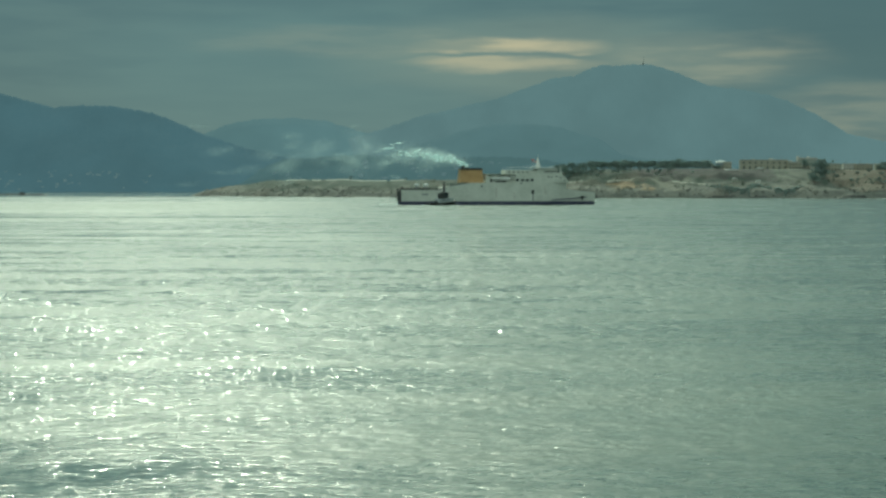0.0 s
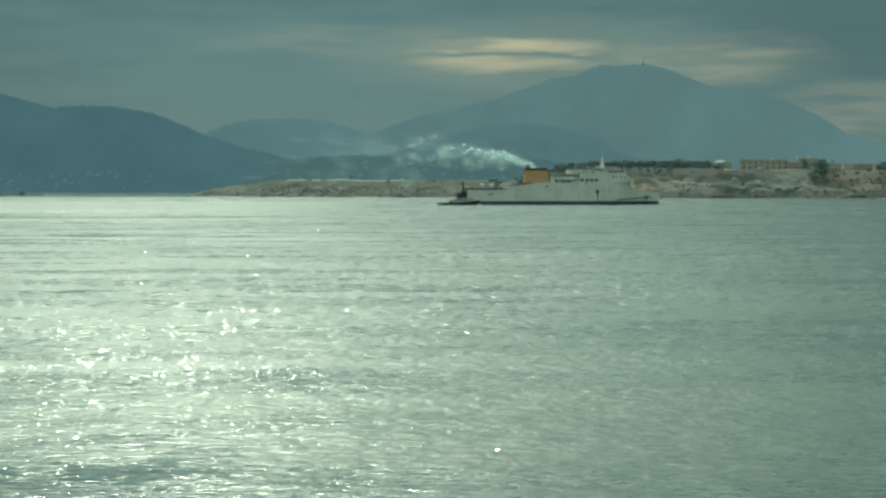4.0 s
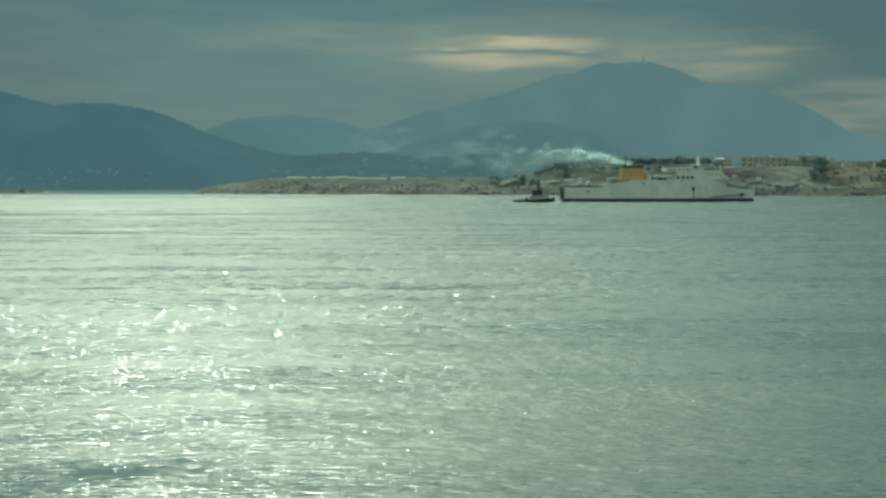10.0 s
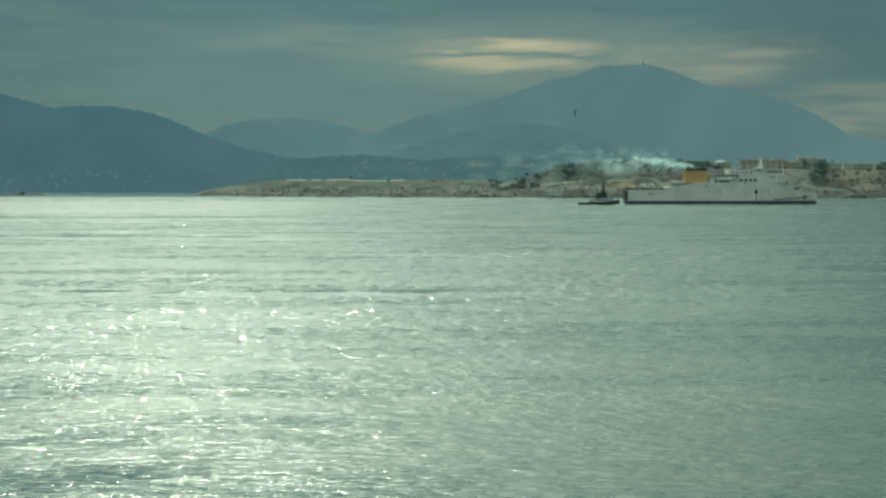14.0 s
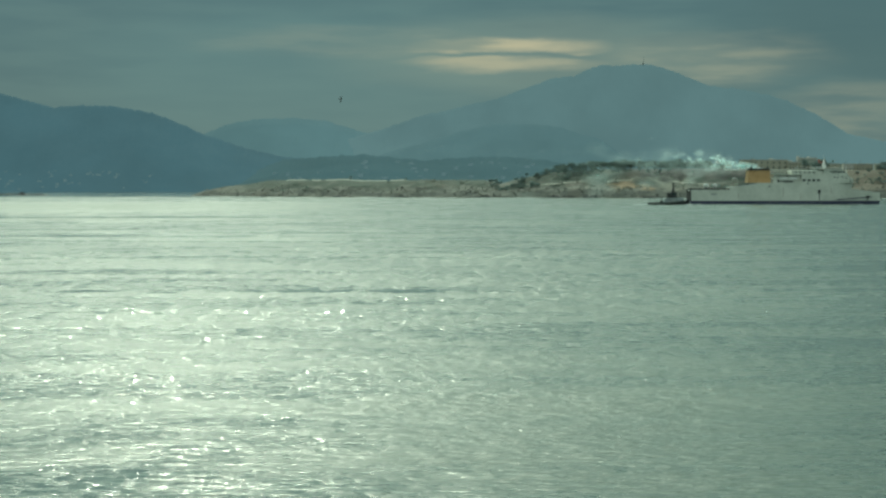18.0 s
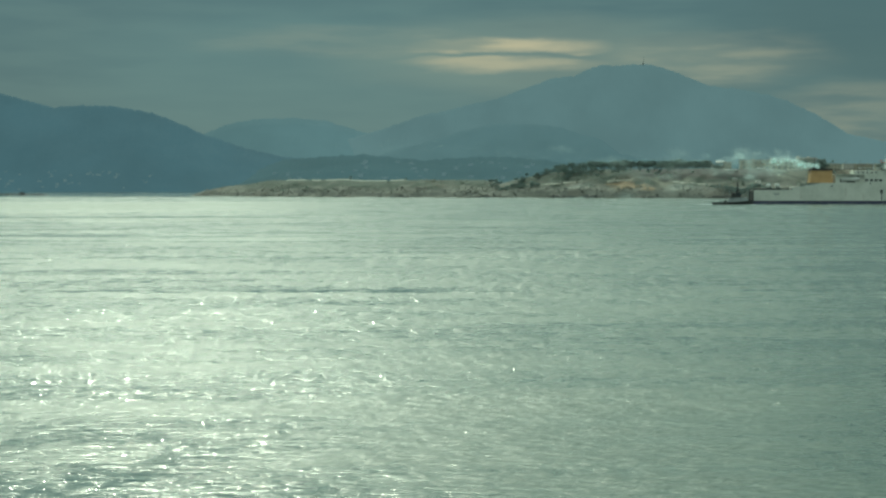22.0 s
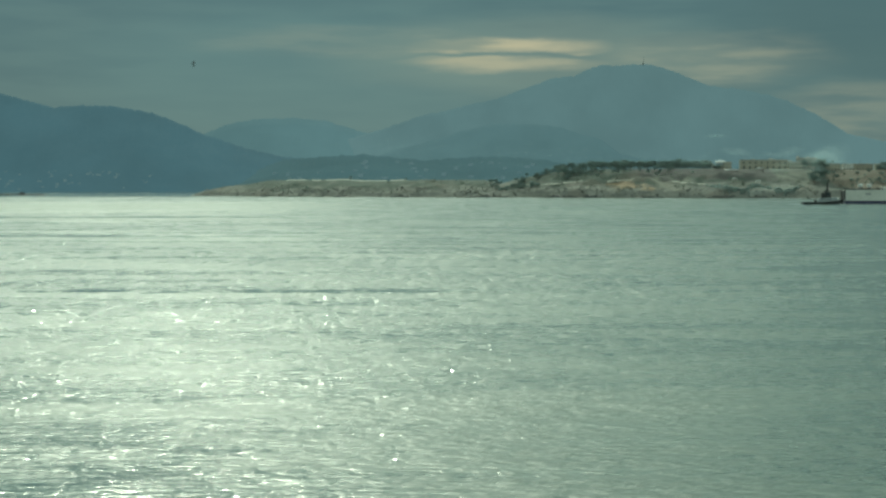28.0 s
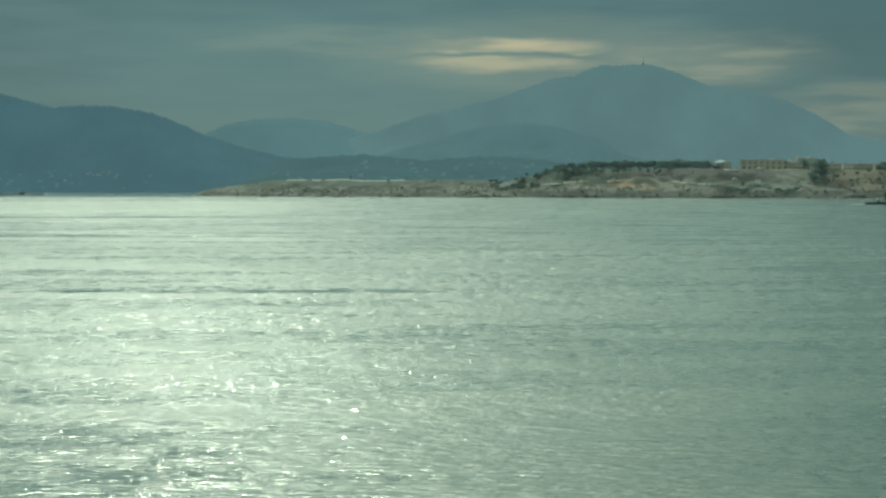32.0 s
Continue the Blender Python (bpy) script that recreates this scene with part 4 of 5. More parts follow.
def road_wall():
    """The pale retaining wall of the road along the low tongue."""
    for x0, x1, d in ((-186.91, -162.98, 84), (-155.87, -144.87, 84), (-138.4, -65.97, 82), (-60.79, -42.69, 84)):
        bm = bmesh.new()
        n = max(3, int((x1 - x0) / 5))
        rings = []
        for i in range(n + 1):
            x = x0 + (x1 - x0) * i / n
            y = along(x, COAST) + d
            z = land_height(x, y)
            rings.append([(x, y, z - 1.5), (x, y, z + 0.2), (x, y + 4.0, z + 1.2), (x, y + 4.0, z - 1.5)])
        loft(bm, rings)
        part("wall_road", bm, M_PALEROAD, None)
        tagged(bpy.context.scene.collection.objects[-1], "pale low retaining wall of the coast road", "wall", kind="structure")


road_wall()


def breakwater():
    bm = bmesh.new()
    x0, x1 = -619.95 - 60, -550.36
    rng = random.Random(9)
    rings = []
    for i in range(40):
        x = x0 + (x1 - x0) * i / 39
        h = 1.7 + rng.uniform(-0.3, 0.3) + (2.6 if abs(x - -588.32) < 4 else 0)
        h *= min(1.0, (39 - i) / 4 + 0.1)
        rings.append([(x, 3124, -1), (x, 3128, h), (x, 3132, h * 0.9), (x, 3138, -1)])
    loft(bm, rings)
    part("breakwater", bm, M_WETROCK, None)
    tagged(bpy.context.scene.collection.objects[-1], "low dark rocky islet in the hazy bay", "islet", kind="structure")


breakwater()


# ---------------------------------------------------------------- the ferry: x towards the bow, its right-hand side faces the camera
def ferry_build():
    ship = new("ferry")
    tagged(ship, "white car ferry with dark boot and ochre funnel under way", "ferry")
    X0 = -63.7

    def half(x):
        """Half the beam at x metres from the stern."""
        return 10.0 if x < 88 else max(0.35, 10.0 * (1 - ((x - 88) / 46.0) ** 2.1))

    def section(x, z0, z1, out=0.0):
        b = half(x) + out
        lowb = b * (1 - 0.25 * max(0.0, (x - 88) / 42))
        return [(X0 + x, -lowb, z0), (X0 + x, -b, z1), (X0 + x, b, z1), (X0 + x, lowb, z0)]

    def top(x):
        return 9.9 if x < 26.9 else 12.0 if x < 45.9 else 14.8 if x < 112 else max(7.6, 10.4 - (x - 112) * 0.115)
    # hull in three lengths, since its top edge steps
    for name, xs, z1 in (("hull_aft", [0.6, 5, 10, 18, 27], lambda x: 9.9), ("hull_middle", [27, 33, 40, 46], lambda x: 11.4 + (x - 27) * 0.14),
                         ("hull", [46, 55, 65, 75, 88, 95, 102, 108, 112], lambda x: 14.8), ("bow", [112, 114, 117, 120, 123.5, 127, 130.5, 132.8], top)):
        bm = bmesh.new()
        loft(bm, [section(x, 1.9, z1(x)) for x in xs])
        part(name, bm, M_HULL, ship)
    bm = bmesh.new()
    loft(bm, [section(x, -2.5, 2.35, 0.06) for x in [0.3, 10, 30, 50, 70, 88, 95, 102, 108, 114, 119, 124, 128.5, 132.3]])
    part("boot_topping", bm, M_NAVY, ship, "navy blue boot topping")
    # stern: open car deck behind a dark doorway
    bm = bmesh.new()
    box(bm, X0 + 0.25, X0 + 0.75, -8.8, 8.8, 2.6, 9.3, 0.1)
    part("stern_door", bm, M_DARK, ship, "dark stern opening")
    bm = bmesh.new()
    box(bm, X0 - 0.15, X0 + 0.65, -10.05, -9.0, 2.3, 10.3, 0.1)
    part("stern_post", bm, M_DARK, ship)
    bm = bmesh.new()
    box(bm, X0 - 0.15, X0 + 0.65, 9.0, 10.05, 2.3, 10.3, 0.1)
    part("stern_post", bm, M_DARK, ship)
    # rail and bulwark of the after deck
    bm = bmesh.new()
    for side in (-9.9, 9.9):
        rod(bm, (X0 + 0.6, side, 10.9), (X0 + 27, side, 10.9), 0.16, seg=6)
        rod(bm, (X0 + 0.6, side, 10.4), (X0 + 27, side, 10.4), 0.10, seg=6)
    part("rail", bm, M_DARK, ship)
    post = bmesh.new()
    rod(post, (0, 0, 0), (0, 0, 1.0), 0.08, seg=6)
    post = mesh_of("stanchion", post, M_DARK)
    for i in range(14):
        for side in (-9.9, 9.9):
            shared("stanchion", post, ship, X0 + 1 + i * 1.95, side, 9.9)
    bm = bmesh.new()
    box(bm, X0 + 1, X0 + 20, -9.86, -9.66, 9.9, 10.45)
    part("bulwark", bm, M_DARK, ship, "dark strip along the after deck")
    # white rafts in their cradles
    raft = bmesh.new()
    ball(raft, (0, 0, 1.7), 1.4, 1.3, 1, 1, 14)
    raft = mesh_of("life_raft", raft, M_WHITE, True)
    cradle = bmesh.new()
    box(cradle, -0.8, 0.8, -0.7, 0.7, 0, 0.8)
    rod(cradle, (0, 0, 0.4), (0, 0, 1.2), 0.2)
    cradle = mesh_of("cradle", cradle, M_STEEL)
    for x in (11.0, 17.2):
        shared("life_raft", raft, ship, X0 + x, -8.4, 11.2)
        shared("cradle", cradle, ship, X0 + x, -8.4, 9.9 + 0.9)
    for x in (23.6, 26.2):
        bm = bmesh.new()
        box(bm, X0 + x, X0 + x + 1.5, -9.7, -8.4, 9.9, 10.9, 0.2)
        part("winch", bm, M_DARK, ship)
    # deck line and side opening below the funnel
    bm = bmesh.new()
    rod(bm, (X0 + 27.2, -10.04, 11.5), (X0 + 46, -10.04, 14.1), 0.16, seg=6)
    part("deck_edge", bm, M_WHITE, ship, "pale sloping deck edge")
    bm = bmesh.new()
    box(bm, X0 + 33, X0 + 46, -9.2, 9.2, 12.0, 14.6, 0.15)
    part("aft_house", bm, M_GREYDECK, ship, "dull grey after house")
    # funnel casing
    funnel = part("funnel", prism(bmesh.new(), [(X0 + 40.0, 14.8), (X0 + 55.8, 14.8), (X0 + 55.2, 23.4), (X0 + 41.0, 23.4)], -7.2, 7.2), M_ORANGE, ship, "ochre yellow funnel casing")
    bm = bmesh.new()
    prism(bm, [(X0 + 40.2, 23.4), (X0 + 55.6, 23.4), (X0 + 54.4, 24.6), (X0 + 41.4, 24.6)], -7.7, 7.7)
    part("funnel_top", bm, M_BLACK, funnel, "soot black funnel top")
    for dx, dy in ((43.4, -3), (46.4, 3), (43.4, 3)):
        bm = bmesh.new()
        rod(bm, (X0 + dx, dy, 24.5), (X0 + dx - 0.5, dy, 26.0), 0.8, 0.7, 12)
        part("exhaust_pipe", bm, M_BLACK, funnel)
    bm = bmesh.new()
    rod(bm, (X0 + 43.6, -2, 24.5), (X0 + 43.6, -2, 32.6), 0.22, 0.12)
    part("aft_mast", bm, M_DARK, funnel, "thin dark pole mast")
    for x in (42.9, 48.9):
        bm = bmesh.new()
        box(bm, X0 + x, X0 + x + 1.0, -7.06, -6.7, 18.2, 19.2)
        part("louvre", bm, M_DARK, funnel)
    # passenger decks above the hull line
    bm = bmesh.new()
    box(bm, X0 + 57.4, X0 + 78, -7.6, 7.6, 14.8, 20.4, 0.15)
    part("boat_deck_house", bm, M_HULL, ship)
    bm = bmesh.new()
    box(bm, X0 + 57.4, X0 + 78, -9.6, 9.6, 20.4, 20.7)
    part("boat_deck", bm, M_HULL, ship)
    for i in range(7):
        bm = bmesh.new()
        rod(bm, (X0 + 58.5 + i * 3.1, -9.3, 14.8), (X0 + 58.5 + i * 3.1, -9.3, 20.4), 0.18, seg=6)
        part("deck_pillar", bm, M_HULL, ship)
    bm = bmesh.new()
    box(bm, X0 + 70, X0 + 94, -8.6, 8.6, 20.4, 23.3, 0.2)
    part("upper_house", bm, M_HULL, ship)
    bm = bmesh.new()
    box(bm, X0 + 77.2, X0 + 94, -9.7, 9.7, 14.8, 20.4, 0.15)
    part("deck_house", bm, M_HULL, ship)
    for x in (61.5, 68.0):
        boat = part("lifeboat", loft(bmesh.new(), [[(X0 + x + i * 1.0, -8.6 - w, 17.3), (X0 + x + i * 1.0, -8.6 - w * 0.6, 18.5), (X0 + x + i * 1.0, -8.6 + w * 0.6, 18.5), (X0 + x + i * 1.0, -8.6 + w, 17.3), (X0 + x + i, -8.6, 16.2)]
                                           for i, w in enumerate((0.15, 0.7, 0.95, 1.0, 0.95, 0.7, 0.15))]), M_WHITE, ship, "white lifeboat in its davits")
        for dx in (0.8, 5.2):
            bm = bmesh.new()
            rod(bm, (X0 + x + dx, -8.2, 18.2), (X0 + x + dx, -9.0, 20.4), 0.15, seg=6)
            part("davit", bm, M_STEEL, boat)
    # a dark opening, and a dark strip standing for the shade under the boats
    for x0, x1, z0, z1 in ((60.6, 62.4, 15.0, 17.2), (64.2, 71.5, 15.0, 16.2)):
        bm = bmesh.new()
        box(bm, X0 + x0, X0 + x1, -7.66, -7.5, z0, z1)
        part("deck_opening", bm, M_DARK, ship, "dark opening and painted shade under the boats")
    glass = bmesh.new()
    box(glass, -1.0, 1.0, -0.06, 0.06, 0, 1.7, 0.05)
    glass = mesh_of("window", glass, M_DARKGLASS)
    for x in (61.4, 77.0, 80.4, 83.6, 86.8):
        shared("window", glass, ship, X0 + x + 1.5, (-7.64 if x < 70 else -9.74), 15.7)
    port = bmesh.new()
    box(port, -0.6, 0.6, -0.06, 0.06, 0, 0.9, 0.05)
    port = mesh_of("porthole", port, M_DARKGLASS)
    for i in range(5):
        shared("porthole", port, ship, X0 + 73 + i * 3.1, -8.64, 21.4)
    for x in (54.5, 81.0):
        shared("porthole", port, ship, X0 + x, -10.05, 12.0 + (0 if x < 60 else 2.0))
    # wheelhouse with a raked front
    bridge = part("bridge", prism(bmesh.new(), [(X0 + 92, 14.8), (X0 + 113.6, 14.8), (X0 + 112.2, 17.0), (X0 + 106.5, 22.6), (X0 + 104.4, 24.2), (X0 + 92, 24.2)], -9.4, 9.4), M_HULL, ship, "white wheelhouse block with raked front")
    for i in range(6):
        bm = bmesh.new()
        box(bm, X0 + 96.6 + i * 1.75, X0 + 97.8 + i * 1.75, -9.46, -9.38, 21.6, 22.7)
        part("window", bm, M_DARKGLASS, bridge)
    for i in range(8):
        bm = bmesh.new()
        y = -8.2 + i * 2.35
        prism(bm, [(X0 + 106.8, 22.5), (X0 + 105.1, 23.8), (X0 + 105.0, 23.7), (X0 + 106.7, 22.4)], y - 0.95, y + 0.95)
        part("window", bm, M_DARKGLASS, bridge)
    for x, z in ((99.0, 18.3), (101.2, 18.0), (104.6, 18.4), (107.2, 17.6), (110.0, 15.6)):
        bm = bmesh.new()
        box(bm, X0 + x, X0 + x + 1.0, -9.46, -9.38, z, z + 0.8)
        part("porthole", bm, M_DARKGLASS, bridge)
    bm = bmesh.new()
    box(bm, X0 + 88, X0 + 104.8, -10.4, 10.4, 24.2, 24.5)
    part("bridge_roof", bm, M_WHITE, bridge)
    bm = bmesh.new()
    for z in (24.9, 25.4):
        rod(bm, (X0 + 72, -8.4, z), (X0 + 104, -8.4, z), 0.06, seg=5)
    for i in range(17):
        rod(bm, (X0 + 72 + 2 * i, -8.4, 23.3), (X0 + 72 + 2 * i, -8.4, 25.4), 0.06, seg=5)
    part("top_rail", bm, M_WHITE, bridge)
    # masts
    mast = part("main_mast", loft(bmesh.new(), [[(X0 + 92.3 + s, -0.9, z), (X0 + 95.2 - s, -0.9, z), (X0 + 95.2 - s, 0.9, z), (X0 + 92.3 + s, 0.9, z)] for z, s in ((24.4, 0.0), (28, 0.5), (31.3, 1.0))]), M_WHITE, ship, "white signal mast with radar")
    bm = bmesh.new()
    box(bm, X0 + 89.3, X0 + 95.8, -1.6, 1.6, 25.6, 25.9)
    part("platform", bm, M_WHITE, mast)
    bm = bmesh.new()
    box(bm, X0 + 89.8, X0 + 90.8, -2.3, 2.3, 30.0, 30.5)
    rod(bm, (X0 + 90.3, 0, 28.9), (X0 + 90.3, 0, 30.1), 0.2)
    rod(bm, (X0 + 90.3, 0, 28.9), (X0 + 93.2, 0, 28.9), 0.15)
    part("radar", bm, M_REDLAMP, mast, "red and white radar scanner")
    bm = bmesh.new()
    rod(bm, (X0 + 93.8, 0, 31.3), (X0 + 93.8, 0, 34.6), 0.16, 0.08)
    rod(bm, (X0 + 93.8, -2.4, 30.4), (X0 + 93.8, 2.4, 30.4), 0.1, seg=6)
    part("topmast", bm, M_WHITE, mast)
    for x in (75, 99, 101.6, 103.2):
        bm = bmesh.new()
        rod(bm, (X0 + x, -3, 23.3 if x < 90 else 24.4), (X0 + x, -3, 26.6 if x < 90 else 26.2), 0.09, 0.05, 6)
        part("whip_aerial", bm, M_WHITE, ship)
    fore = bmesh.new()
    rod(fore, (X0 + 111.4, 0, 14.2), (X0 + 108.6, 0, 26.0), 0.42, 0.3)
    rod(fore, (X0 + 113.5, 0, 11.0), (X0 + 109.4, 0, 21.0), 0.14, 0.1, 6)
    part("foremast", fore, M_WHITE, ship, "thin white foremast")
    # side details
    bm = bmesh.new()
    box(bm, X0 + 88.0, X0 + 89.8, -10.12, -9.6, 7.4, 10.0, 0.08)
    part("side_door", bm, M_DARK, ship, "dark pilot door")
    bm = bmesh.new()
    box(bm, X0 + 88.7, X0 + 89.2, -10.12, -9.6, 2.4, 7.4)
    part("drain_stain", bm, M_DARK, ship, "dark drain streak")
    bm = bmesh.new()
    rings = []
    for x in (101.5, 106, 110, 114, 118, 122, 126.5):
        z = 2.9 + (x - 101.5) * 0.075
        b = half(x) * (1 - 0.14 * (x - 88) / 42) + 0.25
        rings.append([(X0 + x, -b, z), (X0 + x, -b, z + 0.55), (X0 + x, b, z + 0.55), (X0 + x, b, z)])
    loft(bm, rings)
    part("bow_strake", bm, M_NAVY, ship, "dark knuckle strake round the bow")
    bm = bmesh.new()
    rod(bm, (X0 + 123.4, -half(123.4) - 0.35, 5.4), (X0 + 123.4, -half(123.4) - 0.35, 2.9), 0.35, 0.3)
    box(bm, X0 + 122.2, X0 + 124.8, -half(123.4) - 0.7, -half(123.4) - 0.1, 4.8, 5.8, 0.15)
    part("anchor", bm, M_BLACK, ship)
    bm = bmesh.new()
    box(bm, X0 + 14.5, X0 + 18.3, -10.08, -9.98, 6.5, 7.4)
    part("name_bar", bm, M_STEEL, ship, "faded bar of unreadable lettering")
    for x, z, h in ((33, 3.5, 4.0), (64, 5.5, 6.0), (76, 3.0, 5.0), (97, 7.0, 5.0)):
        bm = bmesh.new()
        box(bm, X0 + x, X0 + x + 0.35, -10.03, -9.99, z, z + h)
        part("rust_streak", bm, M_RUST, ship)
    for x in (116, 119, 121.5):
        bm = bmesh.new()
        box(bm, X0 + x, X0 + x + 1.2, -2.6, -1.2, 8.6, 10.0 - (x - 116) * 0.1, 0.15)
        part("bow_winch", bm, M_GREYDECK, ship)
    # broken water along the side
    foam = bmesh.new()
    rng = random.Random(4)
    for i in range(46):
        x = rng.uniform(0, 128)
        ball(foam, (X0 + x, -half(x) - 0.5 - rng.uniform(0, 0.7), 0.02), rng.uniform(0.25, 0.7), 2.2, 0.8, 0.22, 6)
    for i in range(26):
        ball(foam, (X0 - rng.uniform(0, 12), rng.uniform(-9, 9), 0.02), rng.uniform(0.4, 1.2), 2.0, 1.0, 0.3, 6)
    tagged(part("bow_wash", foam, M_FOAM, ship, "thin white wash along the hull"), kind="stuff")
    return ship


ferry = ferry_build()


# ---------------------------------------------------------------- the tug: x towards the bow, mast at x = 0
def tug_build():
    ship = new("tugboat")
    tagged(ship, "small dark tugboat with grey house following the ferry", "tugboat")
    bm = bmesh.new()
    rings = []
    for x, b, z in ((-17.2, 2.9, 1.5), (-15.0, 3.6, 1.4), (-7, 3.9, 1.4), (0, 3.9, 1.8), (5, 3.5, 2.4), (8.6, 2.4, 3.0), (10.8, 0.5, 3.4)):
        rings.append([(x, -b * 0.8, -1.5), (x, -b, z), (x, b, z), (x, b * 0.8, -1.5)])
    loft(bm, rings)
    part("hull", bm, M_BOAT, ship, "black hull")
    bm = bmesh.new()
    for side in (-1, 1):
        loft(bm, [[(x, side * b, z), (x, side * (b + 0.3), z + 0.15), (x, side * (b + 0.3), z + 0.5), (x, side * b, z + 0.5)] for x, b, z in ((-17.2, 2.9, 0.9), (-7, 3.9, 0.9), (0, 3.9, 1.2), (5, 3.5, 1.7), (8.6, 2.4, 2.2), (10.8, 0.5, 2.6))])
    part("fender", bm, M_RUBBER, ship)
    bm = bmesh.new()
    prism(bm, [(-7.2, 1.5), (7.2, 2.5), (6.2, 4.8), (-6.2, 4.2)], -2.5, 2.5)
    house = part("deck_house", bm, M_TUGGREY, ship, "grey deck house")
    for i in range(4):
        bm = bmesh.new()
        box(bm, -4.2 + i * 1.9, -3.4 + i * 1.9, -2.66, -2.56, 2.9, 3.6)
        part("porthole", bm, M_DARKGLASS, house)
    wheel = part("wheelhouse", prism(bmesh.new(), [(-1.8, 4.2), (2.3, 4.4), (1.9, 8.2), (-1.4, 8.2)], -2.0, 2.0), M_BOAT, ship)
    bm = bmesh.new()
    box(bm, -1.1, 2.0, -2.07, -1.98, 6.4, 7.8)
    part("side_window", bm, M_DARKGLASS, wheel)
    bm = bmesh.new()
    box(bm, -1.8, 2.3, -2.3, 2.3, 8.2, 8.45)
    part("roof", bm, M_BOAT, wheel)
    for y in (-1.5, 1.5):
        bm = bmesh.new()
        box(bm, -4.0, -2.0, y - 0.7, y + 0.7, 4.2, 7.9, 0.2)
        part("funnel", bm, M_BLACK, ship, "black funnel")
    mast = part("mast", rod(bmesh.new(), (0, 0, 8.6), (0, 0, 15.2), 0.7, 0.5), M_BOAT, ship)
    bm = bmesh.new()
    rod(bm, (0, -1.6, 11.0), (0, 1.6, 11.0), 0.12, seg=6)
    rod(bm, (-1.2, 0, 9.6), (1.4, 0, 9.6), 0.14, seg=6)
    part("crosstree", bm, M_BOAT, mast)
    bm = bmesh.new()
    rod(bm, (-2.2, 0, 4.2), (-0.2, 0, 11.5), 0.16, 0.1, 6)
    part("stay", bm, M_BOAT, mast)
    bm = bmesh.new()
    box(bm, -9.2, -7.4, -1.0, 1.0, 1.4, 3.0, 0.2)
    part("towing_winch", bm, M_BLACK, ship)
    bm = bmesh.new()
    rod(bm, (-11.5, -2.4, 1.4), (-11.5, -2.4, 2.9), 0.15)
    rod(bm, (-11.5, 2.4, 1.4), (-11.5, 2.4, 2.9), 0.15)
    rod(bm, (-11.5, -2.4, 2.9), (-11.5, 2.4, 2.9), 0.15)
    part("towing_bow", bm, M_BOAT, ship)
    tyre = bmesh.new()
    rings = []
    for i in range(13):
        a = i * math.pi / 6
        rings.append([(math.cos(a) * (0.5 + 0.2 * math.cos(b)), 0.2 * math.sin(b), math.sin(a) * (0.5 + 0.2 * math.cos(b))) for b in (0, 1.05, 2.09, 3.14, 4.19, 5.24)])
    loft(tyre, rings, True, False)
    bmesh.ops.remove_doubles(tyre, verts=tyre.verts[:], dist=0.001)
    tyre = mesh_of("tyre", tyre, M_RUBBER)
    for x in (-14.5, -12, -9.5, -7, -4, -1, 2):
        shared("tyre", tyre, ship, x, -4.35, 0.9)
    bm = bmesh.new()
    for i in range(12):
        x = -16 + i * 1.4
        rod(bm, (x, -3.4, 1.4), (x, -3.4, 2.3), 0.05, seg=5)
    rod(bm, (-16, -3.4, 2.3), (-0.4, -3.4, 2.3), 0.05, seg=5)
    part("rail", bm, M_TUGGREY, ship)
    foam = bmesh.new()
    rng = random.Random(6)
    for i in range(9):
        ball(foam, (rng.uniform(7.5, 12.5), rng.uniform(-3.8, 3.8), 0.05), rng.uniform(0.3, 0.9), 1.6, 0.9, 0.4, 6)
    for i in range(18):
        ball(foam, (-17 - rng.uniform(0, 9), rng.uniform(-2.6, 2.6), 0.02), rng.uniform(0.3, 0.9), 2.0, 0.9, 0.3, 6)
    tagged(part("bow_wash", foam, M_FOAM, ship, "white wash at the bow"), kind="stuff")
    return ship


tug = tug_build()


# ---------------------------------------------------------------- smoke: soft lens-shaped puffs that rise from the funnel, drift, scatter and thin out
def puff_mesh(seed, material, thick):
    bm = bmesh.new()
    bmesh.ops.create_uvsphere(bm, u_segments=18, v_segments=10, radius=1.0, matrix=Matrix.Rotation(radians(90), 4, "X"))
    for v in bm.verts:
        swell = 1.0 + 0.10 * noise.noise(v.co * 1.7 + Vector((seed * 7.1, 0, 0)))
        v.co = Vector((v.co.x * swell, v.co.y * thick, v.co.z * swell))
    return mesh_of("puff", bm, material, True)


